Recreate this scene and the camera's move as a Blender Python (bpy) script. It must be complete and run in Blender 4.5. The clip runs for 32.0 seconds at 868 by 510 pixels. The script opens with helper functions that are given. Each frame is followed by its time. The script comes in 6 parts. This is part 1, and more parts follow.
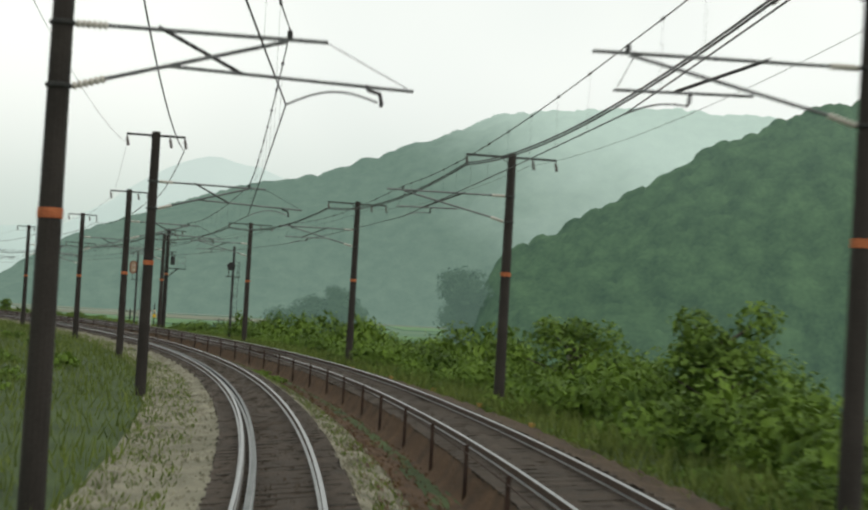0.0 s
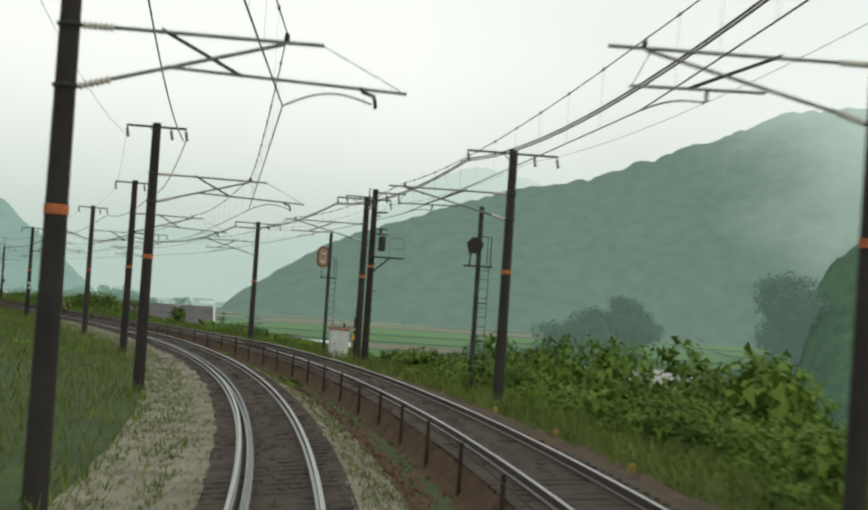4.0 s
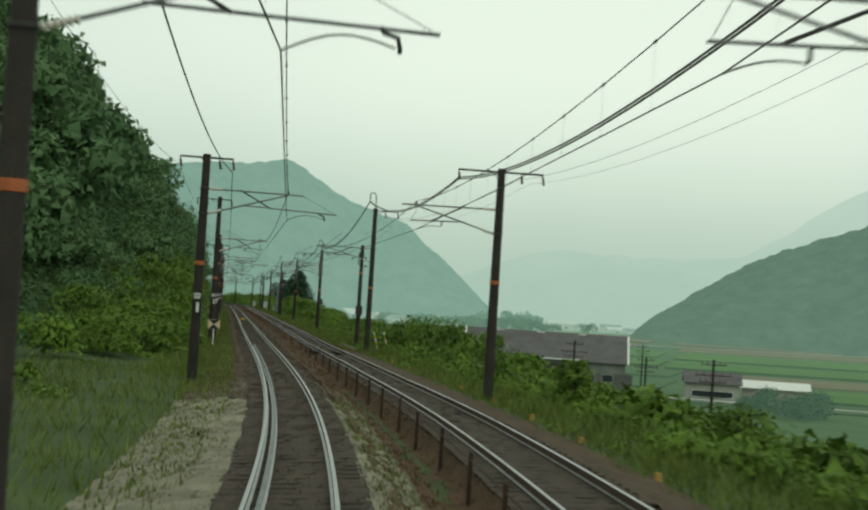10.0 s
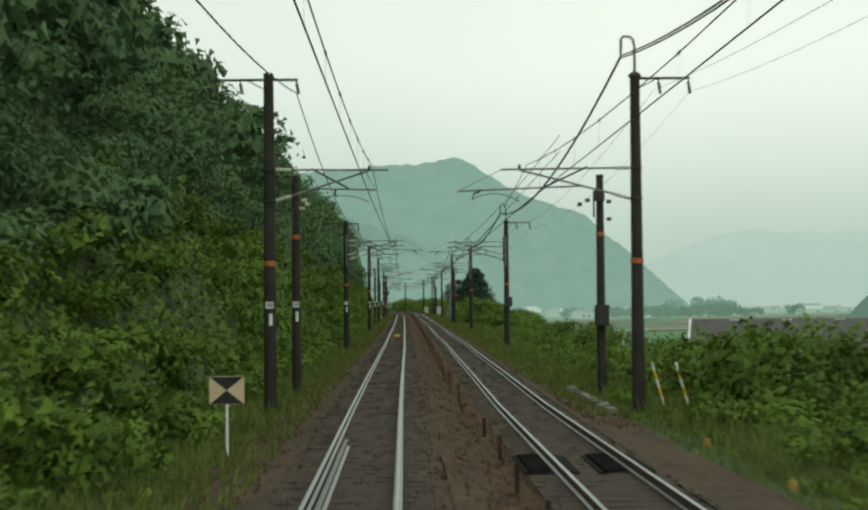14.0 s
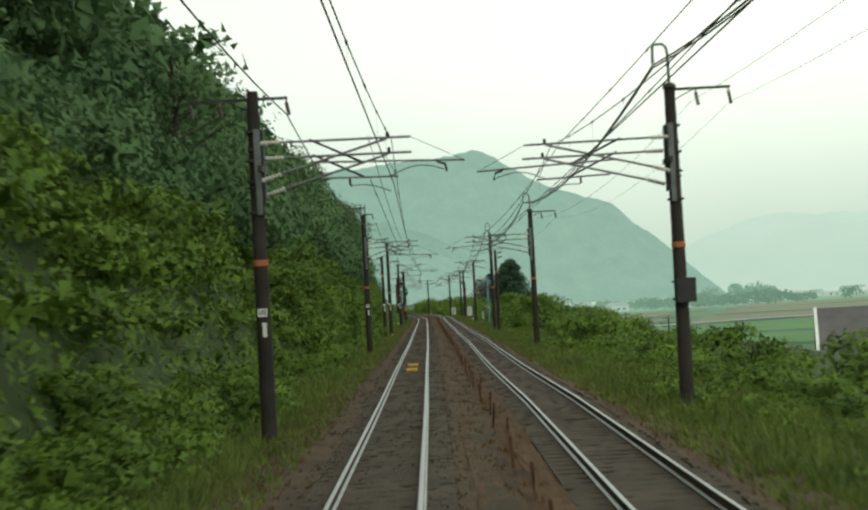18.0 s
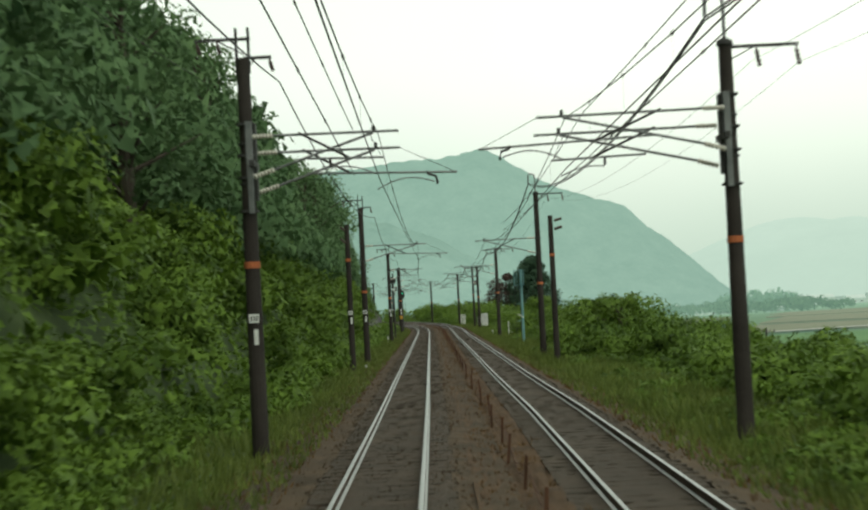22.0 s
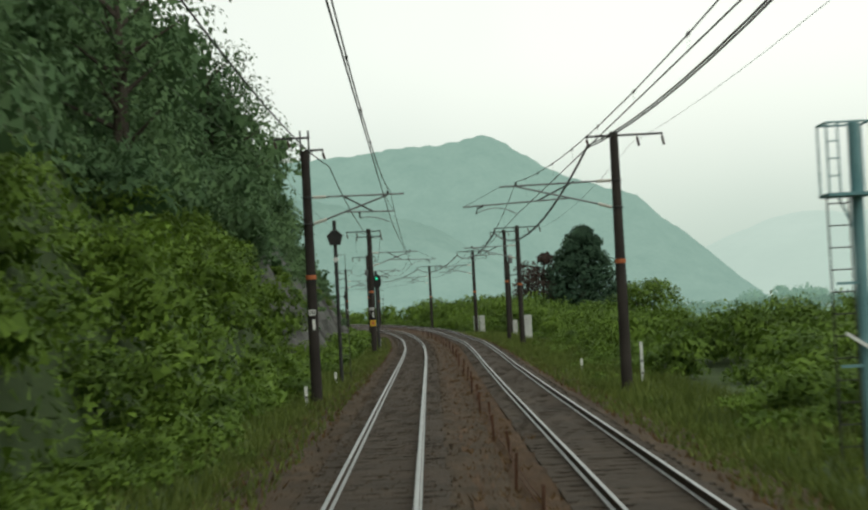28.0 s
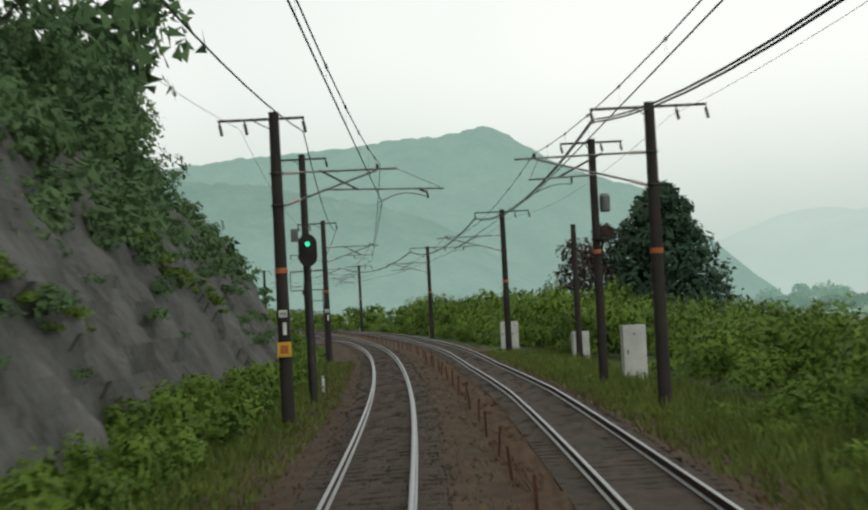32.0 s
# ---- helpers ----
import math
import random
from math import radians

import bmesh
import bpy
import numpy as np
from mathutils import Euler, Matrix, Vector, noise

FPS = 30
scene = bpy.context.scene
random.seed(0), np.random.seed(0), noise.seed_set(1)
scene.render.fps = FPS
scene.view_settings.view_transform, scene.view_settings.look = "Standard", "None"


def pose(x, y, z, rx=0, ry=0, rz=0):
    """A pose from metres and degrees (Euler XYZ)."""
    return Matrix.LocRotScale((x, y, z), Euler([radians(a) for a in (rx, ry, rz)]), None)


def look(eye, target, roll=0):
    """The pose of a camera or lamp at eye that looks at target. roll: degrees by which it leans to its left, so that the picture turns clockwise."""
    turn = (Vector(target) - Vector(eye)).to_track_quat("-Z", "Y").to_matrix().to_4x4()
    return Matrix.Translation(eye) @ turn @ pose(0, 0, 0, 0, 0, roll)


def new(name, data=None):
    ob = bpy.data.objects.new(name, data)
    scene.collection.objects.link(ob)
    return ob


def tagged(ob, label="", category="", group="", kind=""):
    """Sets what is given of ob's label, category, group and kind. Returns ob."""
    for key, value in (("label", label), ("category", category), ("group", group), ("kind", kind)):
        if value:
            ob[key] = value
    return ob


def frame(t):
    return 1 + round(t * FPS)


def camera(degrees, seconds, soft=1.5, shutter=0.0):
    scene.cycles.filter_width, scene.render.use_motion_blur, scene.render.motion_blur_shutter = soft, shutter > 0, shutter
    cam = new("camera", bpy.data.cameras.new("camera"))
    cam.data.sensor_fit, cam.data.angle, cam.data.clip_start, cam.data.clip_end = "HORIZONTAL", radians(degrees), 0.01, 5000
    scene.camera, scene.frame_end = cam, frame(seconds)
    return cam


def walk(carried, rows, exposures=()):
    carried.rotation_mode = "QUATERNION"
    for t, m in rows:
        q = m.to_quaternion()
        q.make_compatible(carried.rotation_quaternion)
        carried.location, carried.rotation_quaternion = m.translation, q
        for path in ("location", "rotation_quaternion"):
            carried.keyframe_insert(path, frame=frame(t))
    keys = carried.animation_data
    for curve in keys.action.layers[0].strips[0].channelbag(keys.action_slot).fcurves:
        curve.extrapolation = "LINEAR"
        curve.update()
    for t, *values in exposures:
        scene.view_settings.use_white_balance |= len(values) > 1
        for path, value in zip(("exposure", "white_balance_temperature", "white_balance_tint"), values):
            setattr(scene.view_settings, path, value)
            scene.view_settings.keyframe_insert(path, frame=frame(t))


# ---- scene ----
# ---- camera and its walk ----
cam = camera(28.88, 32.0, soft=2.3, shutter=0.5)
ROWS = [
    (0.0, 0.61, 0.05, 2.462, 91.92, -3.30, 4.18),
    (0.5, -0.17, 7.08, 2.463, 91.92, -3.42, 5.32),
    (1.0, -1.08, 14.10, 2.465, 91.87, -3.58, 6.44),
    (1.5, -2.14, 21.09, 2.467, 91.89, -3.78, 7.54),
    (2.0, -3.33, 28.05, 2.468, 91.89, -3.89, 8.67),
    (2.5, -4.67, 34.99, 2.468, 91.86, -3.94, 9.85),
    (3.0, -6.13, 41.89, 2.467, 91.88, -3.85, 11.00),
    (3.5, -7.72, 48.76, 2.467, 91.81, -3.82, 12.10),
    (4.0, -9.45, 55.59, 2.467, 91.82, -3.81, 13.21),
    (4.5, -11.32, 62.38, 2.468, 91.82, -3.93, 14.33),
    (5.0, -13.33, 69.15, 2.468, 91.83, -3.96, 15.47),
    (5.5, -15.48, 75.90, 2.468, 91.83, -3.98, 16.62),
    (6.0, -17.76, 82.61, 2.468, 91.79, -3.89, 17.76),
    (6.5, -20.18, 89.30, 2.467, 91.75, -3.79, 18.93),
    (7.0, -22.73, 95.94, 2.466, 91.79, -3.70, 19.98),
    (7.5, -25.42, 102.56, 2.465, 91.79, -3.64, 21.18),
    (8.0, -28.24, 109.13, 2.465, 91.77, -3.65, 22.30),
    (8.5, -31.19, 115.65, 2.466, 91.80, -3.69, 23.46),
    (9.0, -34.28, 122.13, 2.466, 91.82, -3.74, 24.65),
    (9.5, -37.51, 128.56, 2.466, 91.85, -3.75, 25.89),
    (10.0, -40.86, 134.94, 2.466, 91.79, -3.71, 26.96),
    (10.5, -44.33, 141.27, 2.463, 91.74, -3.38, 27.98),
    (11.0, -47.92, 147.55, 2.459, 91.70, -2.97, 28.91),
    (11.5, -51.59, 153.79, 2.452, 91.67, -2.27, 29.85),
    (12.0, -55.35, 160.00, 2.446, 91.69, -1.68, 30.72),
    (12.5, -59.19, 166.18, 2.440, 91.63, -1.11, 31.39),
    (13.0, -63.12, 172.34, 2.435, 91.60, -0.65, 32.02),
    (13.5, -67.12, 178.50, 2.428, 91.57, -0.08, 32.55),
    (14.0, -71.17, 184.67, 2.421, 91.57, 0.55, 33.06),
    (14.5, -75.27, 190.84, 2.413, 91.52, 1.18, 33.46),
    (15.0, -79.40, 197.02, 2.406, 91.55, 1.74, 33.74),
    (15.5, -83.57, 203.22, 2.400, 91.59, 2.17, 33.95),
    (16.0, -87.77, 209.44, 2.395, 91.62, 2.51, 34.09),
    (16.5, -91.98, 215.68, 2.391, 91.66, 2.84, 34.17),
    (17.0, -96.19, 221.94, 2.387, 91.68, 3.08, 34.06),
    (17.5, -100.41, 228.21, 2.386, 91.69, 3.16, 33.95),
    (18.0, -104.65, 234.50, 2.386, 91.60, 3.15, 33.87),
    (18.5, -108.89, 240.80, 2.387, 91.63, 3.06, 33.90),
    (19.0, -113.14, 247.11, 2.388, 91.65, 3.01, 33.89),
    (19.5, -117.40, 253.44, 2.388, 91.54, 3.01, 33.86),
    (20.0, -121.67, 259.78, 2.389, 91.54, 2.94, 33.88),
    (20.5, -125.95, 266.14, 2.390, 91.72, 2.85, 33.99),
    (21.0, -130.25, 272.49, 2.392, 91.76, 2.73, 33.99),
    (21.5, -134.54, 278.84, 2.392, 91.77, 2.76, 34.02),
    (22.0, -138.84, 285.20, 2.390, 91.80, 2.89, 33.99),
    (22.5, -143.14, 291.57, 2.388, 91.73, 3.03, 33.96),
    (23.0, -147.44, 297.95, 2.387, 91.77, 3.12, 34.02),
    (23.5, -151.74, 304.33, 2.387, 91.75, 3.08, 34.04),
    (24.0, -156.05, 310.72, 2.389, 91.69, 2.97, 34.01),
    (24.5, -160.36, 317.10, 2.391, 91.68, 2.83, 34.00),
    (25.0, -164.68, 323.48, 2.392, 91.68, 2.74, 33.96),
    (25.5, -169.00, 329.86, 2.392, 91.63, 2.74, 33.97),
    (26.0, -173.32, 336.24, 2.390, 91.65, 2.88, 34.00),
    (26.5, -177.64, 342.62, 2.389, 91.66, 2.97, 34.00),
    (27.0, -181.96, 349.00, 2.388, 91.68, 3.03, 33.99),
    (27.5, -186.28, 355.38, 2.388, 91.70, 3.00, 33.98),
    (28.0, -190.60, 361.76, 2.389, 91.71, 2.97, 33.97),
    (28.5, -194.92, 368.15, 2.389, 91.75, 2.95, 33.99),
    (29.0, -199.25, 374.54, 2.389, 91.76, 2.94, 33.98),
    (29.5, -203.59, 380.94, 2.389, 91.73, 2.93, 33.98),
    (30.0, -207.93, 387.34, 2.389, 91.68, 2.94, 33.98),
    (30.5, -212.27, 393.75, 2.389, 91.74, 2.97, 34.00),
    (31.0, -216.62, 400.18, 2.388, 91.70, 3.00, 34.03),
    (31.5, -220.97, 406.60, 2.388, 91.69, 3.01, 33.98),
    (32.0, -225.32, 413.04, 2.388, 91.69, 2.99, 33.93),
]
walk(cam, [(r[0], pose(*r[1:])) for r in ROWS],
     exposures=[(0.0, -0.04, 6660, 12), (3.5, -0.10, 6680, 11), (5.5, -0.18, 6690, 8), (8.0, -0.26, 6740, 5), (9.5, -0.28, 6760, -3), (12.0, -0.25, 6760, -6), (14.0, -0.20, 6760, -1),
                (17.0, 0.10, 6880, 0), (25.0, 0.10, 6900, 1), (28.0, -0.04, 6740, 7), (32.0, -0.10, 6650, 12)])

# ---- world and sun: a bright overcast, rainy sky ----
world = bpy.data.worlds.new("overcast_sky")
scene.world = world
world.use_nodes = True
wn, wl = world.node_tree.nodes, world.node_tree.links
bg = wn["Background"]
sky = wn.new("ShaderNodeTexSky")
sky.sky_type = 'NISHITA'
sky.sun_disc = False
sky.sun_elevation = radians(52)
sky.sun_rotation = radians(123)
sky.air_density, sky.dust_density, sky.ozone_density = 1.0, 6.0, 0.6
scale_sky = wn.new("ShaderNodeMix")
scale_sky.data_type = 'RGBA'
scale_sky.blend_type = 'MULTIPLY'
scale_sky.inputs[0].default_value = 1.0
scale_sky.inputs[7].default_value = (0.09, 0.09, 0.09, 1)
wl.new(sky.outputs[0], scale_sky.inputs[6])
cloud = wn.new("ShaderNodeMix")
cloud.data_type = 'RGBA'
cloud.inputs[0].default_value = 0.93
veil, veil_ramp = wn.new("ShaderNodeTexNoise"), wn.new("ShaderNodeValToRGB")
veil.inputs["Scale"].default_value, veil.inputs["Detail"].default_value = 3.0, 3.0
veil_ramp.color_ramp.elements[0].position, veil_ramp.color_ramp.elements[1].position = 0.35, 0.65
veil_ramp.color_ramp.elements[0].color, veil_ramp.color_ramp.elements[1].color = (0.96, 1.04, 1.0, 1), (1.10, 1.16, 1.11, 1)
wl.new(veil.outputs[0], veil_ramp.inputs[0])
dim, sky_z, low_sky, where = wn.new("ShaderNodeMix"), wn.new("ShaderNodeSeparateXYZ"), wn.new("ShaderNodeMapRange"), wn.new("ShaderNodeTexCoord")
dim.data_type, dim.blend_type = 'RGBA', 'MULTIPLY'
dim.inputs[0].default_value = 1.0
low_sky.inputs["From Min"].default_value, low_sky.inputs["From Max"].default_value = 0.0, 1.0
low_sky.inputs["To Min"].default_value, low_sky.inputs["To Max"].default_value = 0.0, 1.0
wl.new(where.outputs["Generated"], sky_z.inputs[0])
wl.new(sky_z.outputs[2], low_sky.inputs["Value"])
wl.new(veil_ramp.outputs[0], dim.inputs[6])
tint = wn.new("ShaderNodeValToRGB")
tint.color_ramp.interpolation = 'EASE'
tint.color_ramp.elements[0].color = (0.54, 0.625, 0.595, 1)
tint.color_ramp.elements[1].color = (0.56, 0.57, 0.56, 1)
for where_z, shade in ((0.15, (1.0, 1.0, 1.0, 1)), (0.30, (0.95, 0.95, 0.95, 1)), (0.60, (0.66, 0.67, 0.66, 1))):
    tint.color_ramp.elements.new(where_z).color = shade
wl.new(low_sky.outputs[0], tint.inputs[0])
wl.new(tint.outputs[0], dim.inputs[7])
wl.new(dim.outputs[2], cloud.inputs[7])
wl.new(scale_sky.outputs[2], cloud.inputs[6])
wl.new(cloud.outputs[2], bg.inputs[0])
bg.inputs[1].default_value = 1.0
sun_data = bpy.data.lights.new("sun", 'SUN')
sun_data.energy, sun_data.angle, sun_data.color = 1.0, radians(40), (1.0, 0.97, 0.92)
sun = new("sun", sun_data)
sun.matrix_world = look((0, 0, 100), (-52, 34, 0))

# ---- the line of the railway: curvature every 20 m, gauge 1.067 m ----
GAUGE = 1.067
KAPPA = [239, 253, 262, 290, 273, 289, 278, 268, 279, 270, 186, 138, 57, 16, -15, 0, -3, 17, -9, -4, 16,
         -4, 0, 2, 1, -4, 4, 44, 88, 61, 117, 130, 140, 170, 190, 200, 200, 200, 200, 200]
KS = -40 + 20.0 * np.arange(len(KAPPA))
SG = np.arange(-120.0, 1200.0, 1.0)
kap = np.interp(SG, KS, KAPPA) * 1e-5
kap[SG < -45] = 0.0
kap[SG > 740] = 0.0
turn = np.concatenate([[0], np.cumsum((kap[1:] + kap[:-1]) / 2)])
turn -= np.interp(-40.0, SG, turn)
cx = np.concatenate([[0], np.cumsum((-np.sin(turn[1:]) - np.sin(turn[:-1])) / 2)])
cy = np.concatenate([[0], np.cumsum((np.cos(turn[1:]) + np.cos(turn[:-1])) / 2)])
cx -= np.interp(0.0, SG, cx)
cy -= np.interp(0.0, SG, cy)


def P(s, lat, z):
    """Points at s metres along the line, lat metres right of the near track's middle, z up."""
    s, lat, z = np.broadcast_arrays(np.asarray(s, float), np.asarray(lat, float), np.asarray(z, float))
    a = np.interp(s, SG, turn)
    return np.stack([np.interp(s, SG, cx) + lat * np.cos(a), np.interp(s, SG, cy) + lat * np.sin(a), z], -1)


def heading(s):
    return float(np.interp(s, SG, turn))


def at(s, lat, z, spin=0.0):
    """The pose of a thing at that place, its x axis to the right of the line and its y axis along it."""
    p = P(s, lat, z)
    return Matrix.LocRotScale(Vector(p), Euler((0, 0, heading(s) + spin)), None)


def cant(s):
    return 42.5 * np.interp(s, SG, kap)


def rise(s):
    """Height of the far track over the near one."""
    return -0.026 + 69.7 * np.interp(s, SG, kap)


def mid_far(s):
    """Distance of the far track's middle from the near one's."""
    return 3.51 + 244.0 * np.interp(s, SG, kap)


def cant_far(s):
    return 25.0 * np.interp(s, SG, kap)


def smooth(a, b, x):
    t = np.clip((np.asarray(x, float) - a) / (b - a), 0, 1)
    return t * t * (3 - 2 * t)


# ---- materials ----
def material(name, base, rough=0.8, metal=0.0, second=None, scale=4.0, bump=0.0, fine=40.0, island=0.0, spec=0.3,
             detail=5.0, obj=0.0, trans=0.0):
    """A surface of two colours mixed by coarse and fine noise, with relief of the fine one."""
    m = bpy.data.materials.new(name)
    m.use_nodes = True
    n, l = m.node_tree.nodes, m.node_tree.links
    b = n["Principled BSDF"]
    b.inputs["Roughness"].default_value = rough
    b.inputs["Metallic"].default_value = metal
    b.inputs["Specular IOR Level"].default_value = spec
    geo = n.new("ShaderNodeNewGeometry")
    coarse, grain = n.new("ShaderNodeTexNoise"), n.new("ShaderNodeTexNoise")
    coarse.inputs["Scale"].default_value = scale
    coarse.inputs["Detail"].default_value = detail
    grain.inputs["Scale"].default_value = fine
    grain.inputs["Detail"].default_value = 4.0
    l.new(geo.outputs["Position"], coarse.inputs["Vector"])
    l.new(geo.outputs["Position"], grain.inputs["Vector"])
    add = n.new("ShaderNodeMath")
    add.operation = 'MULTIPLY_ADD'
    add.inputs[1].default_value = 0.45
    l.new(grain.outputs[0], add.inputs[0])
    mul = n.new("ShaderNodeMath")
    mul.operation = 'MULTIPLY'
    mul.inputs[1].default_value = 0.75
    l.new(coarse.outputs[0], mul.inputs[0])
    l.new(mul.outputs[0], add.inputs[2])
    last = add.outputs[0]
    for source, amount in ((geo.outputs["Random Per Island"], island),):
        if amount:
            k = n.new("ShaderNodeMath")
            k.operation = 'MULTIPLY_ADD'
            k.inputs[1].default_value = amount
            l.new(source, k.inputs[0])
            l.new(last, k.inputs[2])
            last = k.outputs[0]
    if obj:
        info = n.new("ShaderNodeObjectInfo")
        k = n.new("ShaderNodeMath")
        k.operation = 'MULTIPLY_ADD'
        k.inputs[1].default_value = obj
        l.new(info.outputs["Random"], k.inputs[0])
        l.new(last, k.inputs[2])
        last = k.outputs[0]
    ramp = n.new("ShaderNodeValToRGB")
    ramp.color_ramp.elements[0].position = 0.38 + 0.3 * (island + obj)
    ramp.color_ramp.elements[1].position = 0.80 + 0.7 * (island + obj)
    ramp.color_ramp.elements[0].color = (*base, 1)
    ramp.color_ramp.elements[1].color = (*(second or [min(1, c * 1.5) for c in base]), 1)
    l.new(last, ramp.inputs[0])
    l.new(ramp.outputs[0], b.inputs["Base Color"])
    if bump:
        bm = n.new("ShaderNodeBump")
        bm.inputs["Strength"].default_value = min(1.0, bump)
        bm.inputs["Distance"].default_value = 0.03
        l.new(grain.outputs[0], bm.inputs["Height"])
        l.new(bm.outputs[0], b.inputs["Normal"])
    if trans:
        b.inputs["Transmission Weight"].default_value = 0.0
        tr = n.new("ShaderNodeBsdfTranslucent")
        l.new(ramp.outputs[0], tr.inputs[0])
        mix = n.new("ShaderNodeMixShader")
        mix.inputs[0].default_value = trans
        l.new(b.outputs[0], mix.inputs[1])
        l.new(tr.outputs[0], mix.inputs[2])
        l.new(mix.outputs[0], n["Material Output"].inputs[0])
    return m


def plain(name, base, rough=0.6, metal=0.0, emit=0.0):
    m = bpy.data.materials.new(name)
    m.use_nodes = True
    b = m.node_tree.nodes["Principled BSDF"]
    b.inputs["Base Color"].default_value = (*base, 1)
    b.inputs["Roughness"].default_value = rough
    b.inputs["Metallic"].default_value = metal
    if emit:
        b.inputs["Emission Color"].default_value = (*base, 1)
        b.inputs["Emission Strength"].default_value = emit
    return m


def haze_glow_material(name, dark, light, pale, scale, high=None, z0=10.0, z1=120.0, axis=2, slant=0.0, drift=0.9):
    """Distant surfaces whose glow paints in the light that mist scatters before them."""
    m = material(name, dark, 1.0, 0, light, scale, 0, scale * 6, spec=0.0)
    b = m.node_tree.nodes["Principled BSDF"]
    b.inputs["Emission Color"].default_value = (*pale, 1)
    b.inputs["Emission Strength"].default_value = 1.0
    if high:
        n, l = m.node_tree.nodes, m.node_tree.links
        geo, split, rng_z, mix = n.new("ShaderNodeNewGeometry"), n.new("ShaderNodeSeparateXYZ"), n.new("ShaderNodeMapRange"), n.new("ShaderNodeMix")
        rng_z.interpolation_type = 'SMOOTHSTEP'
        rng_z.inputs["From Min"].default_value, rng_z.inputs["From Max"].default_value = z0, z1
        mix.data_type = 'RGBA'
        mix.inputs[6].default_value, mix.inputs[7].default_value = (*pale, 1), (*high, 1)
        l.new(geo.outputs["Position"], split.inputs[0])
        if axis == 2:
            # noise breaks the painted haze into uneven patches
            haze_patches, amount, total = n.new("ShaderNodeTexNoise"), n.new("ShaderNodeMath"), n.new("ShaderNodeMath")
            haze_patches.inputs["Scale"].default_value, haze_patches.inputs["Detail"].default_value = 0.013, 4.0
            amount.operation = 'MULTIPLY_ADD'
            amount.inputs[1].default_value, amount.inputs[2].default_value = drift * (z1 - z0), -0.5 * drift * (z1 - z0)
            l.new(geo.outputs["Position"], haze_patches.inputs["Vector"])
            l.new(haze_patches.outputs["Fac"], amount.inputs[0])
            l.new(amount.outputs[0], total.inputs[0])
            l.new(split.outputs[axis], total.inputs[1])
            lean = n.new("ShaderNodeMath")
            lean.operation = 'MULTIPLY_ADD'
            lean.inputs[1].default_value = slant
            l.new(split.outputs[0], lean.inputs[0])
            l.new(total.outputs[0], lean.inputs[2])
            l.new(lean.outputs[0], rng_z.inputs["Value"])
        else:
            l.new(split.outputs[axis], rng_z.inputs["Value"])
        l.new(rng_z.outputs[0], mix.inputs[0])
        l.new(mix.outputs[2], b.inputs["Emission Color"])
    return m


M_RAIL = material("polished_rail_steel", (0.24, 0.245, 0.25), 0.34, 1.0, (0.38, 0.385, 0.39), 3.0, 0.05, 60)
M_FOOT = material("wet_grey_rail_foot", (0.13, 0.135, 0.135), 0.35, 0.6, (0.30, 0.305, 0.30), 2.0, 0.1, 50)
M_RUST = material("rusty_rail_side", (0.045, 0.033, 0.027), 0.8, 0.2, (0.11, 0.07, 0.05), 6, 0.3, 90)
M_BALLAST = material("dark_brown_ballast", (0.024, 0.0185, 0.0135), 0.85, 0, (0.078, 0.057, 0.039), 1.0, 1.0, 24, island=0.16)
M_BROWN = material("rust_brown_gravel", (0.026, 0.0190, 0.0125), 0.95, 0, (0.098, 0.068, 0.042), 1.3, 1.0, 22, island=0.12)
M_STRIP = material("orange_brown_gravel", (0.028, 0.017, 0.010), 0.95, 0, (0.120, 0.070, 0.036), 1.4, 1.0, 14, island=0.12)
M_DRY = material("dry_brown_weeds", (0.050, 0.030, 0.013), 0.9, 0, (0.19, 0.115, 0.048), 0.8, 0, 3.0, island=0.2, trans=0.25)
M_GREY = material("pale_grey_gravel", (0.075, 0.072, 0.048), 0.95, 0, (0.30, 0.285, 0.21), 1.1, 1.0, 20, island=0.15)
M_SLEEPER = material("weathered_sleeper_wood", (0.026, 0.021, 0.016), 0.95, 0, (0.072, 0.058, 0.045), 1.2, 0.8, 26, obj=0.10)
M_POLE = material("weathered_dark_concrete_pole", (0.018, 0.015, 0.013), 0.85, 0, (0.046, 0.039, 0.034), 1.2, 0.2, 25, obj=0.15)
M_STEEL = material("galvanised_dull_steel", (0.10, 0.11, 0.11), 0.55, 0.6, (0.24, 0.25, 0.25), 3, 0.1, 50)
M_DARKSTEEL = material("dark_painted_steel", (0.025, 0.026, 0.026), 0.6, 0.3, (0.06, 0.06, 0.058), 3, 0.1, 50)
M_WIRE = material("dark_copper_wire", (0.02, 0.022, 0.02), 0.6, 0.5, (0.05, 0.05, 0.045), 2, 0, 30)
M_INSUL = material("glazed_cream_porcelain", (0.45, 0.42, 0.36), 0.3, 0, (0.62, 0.6, 0.55), 6, 0, 60)
M_INSULD = material("glazed_brown_porcelain", (0.05, 0.035, 0.03), 0.3, 0, (0.10, 0.07, 0.06), 6, 0, 60)
M_ORANGE = material("faded_orange_band", (0.26, 0.065, 0.025), 0.8, 0, (0.52, 0.17, 0.07), 5, 0.1, 40)
M_WHITE = material("white_enamel", (0.55, 0.57, 0.55), 0.5, 0, (0.8, 0.82, 0.8), 3, 0.05, 30)
M_BAR = plain("dark_marking", (0.05, 0.05, 0.05), 0.7)
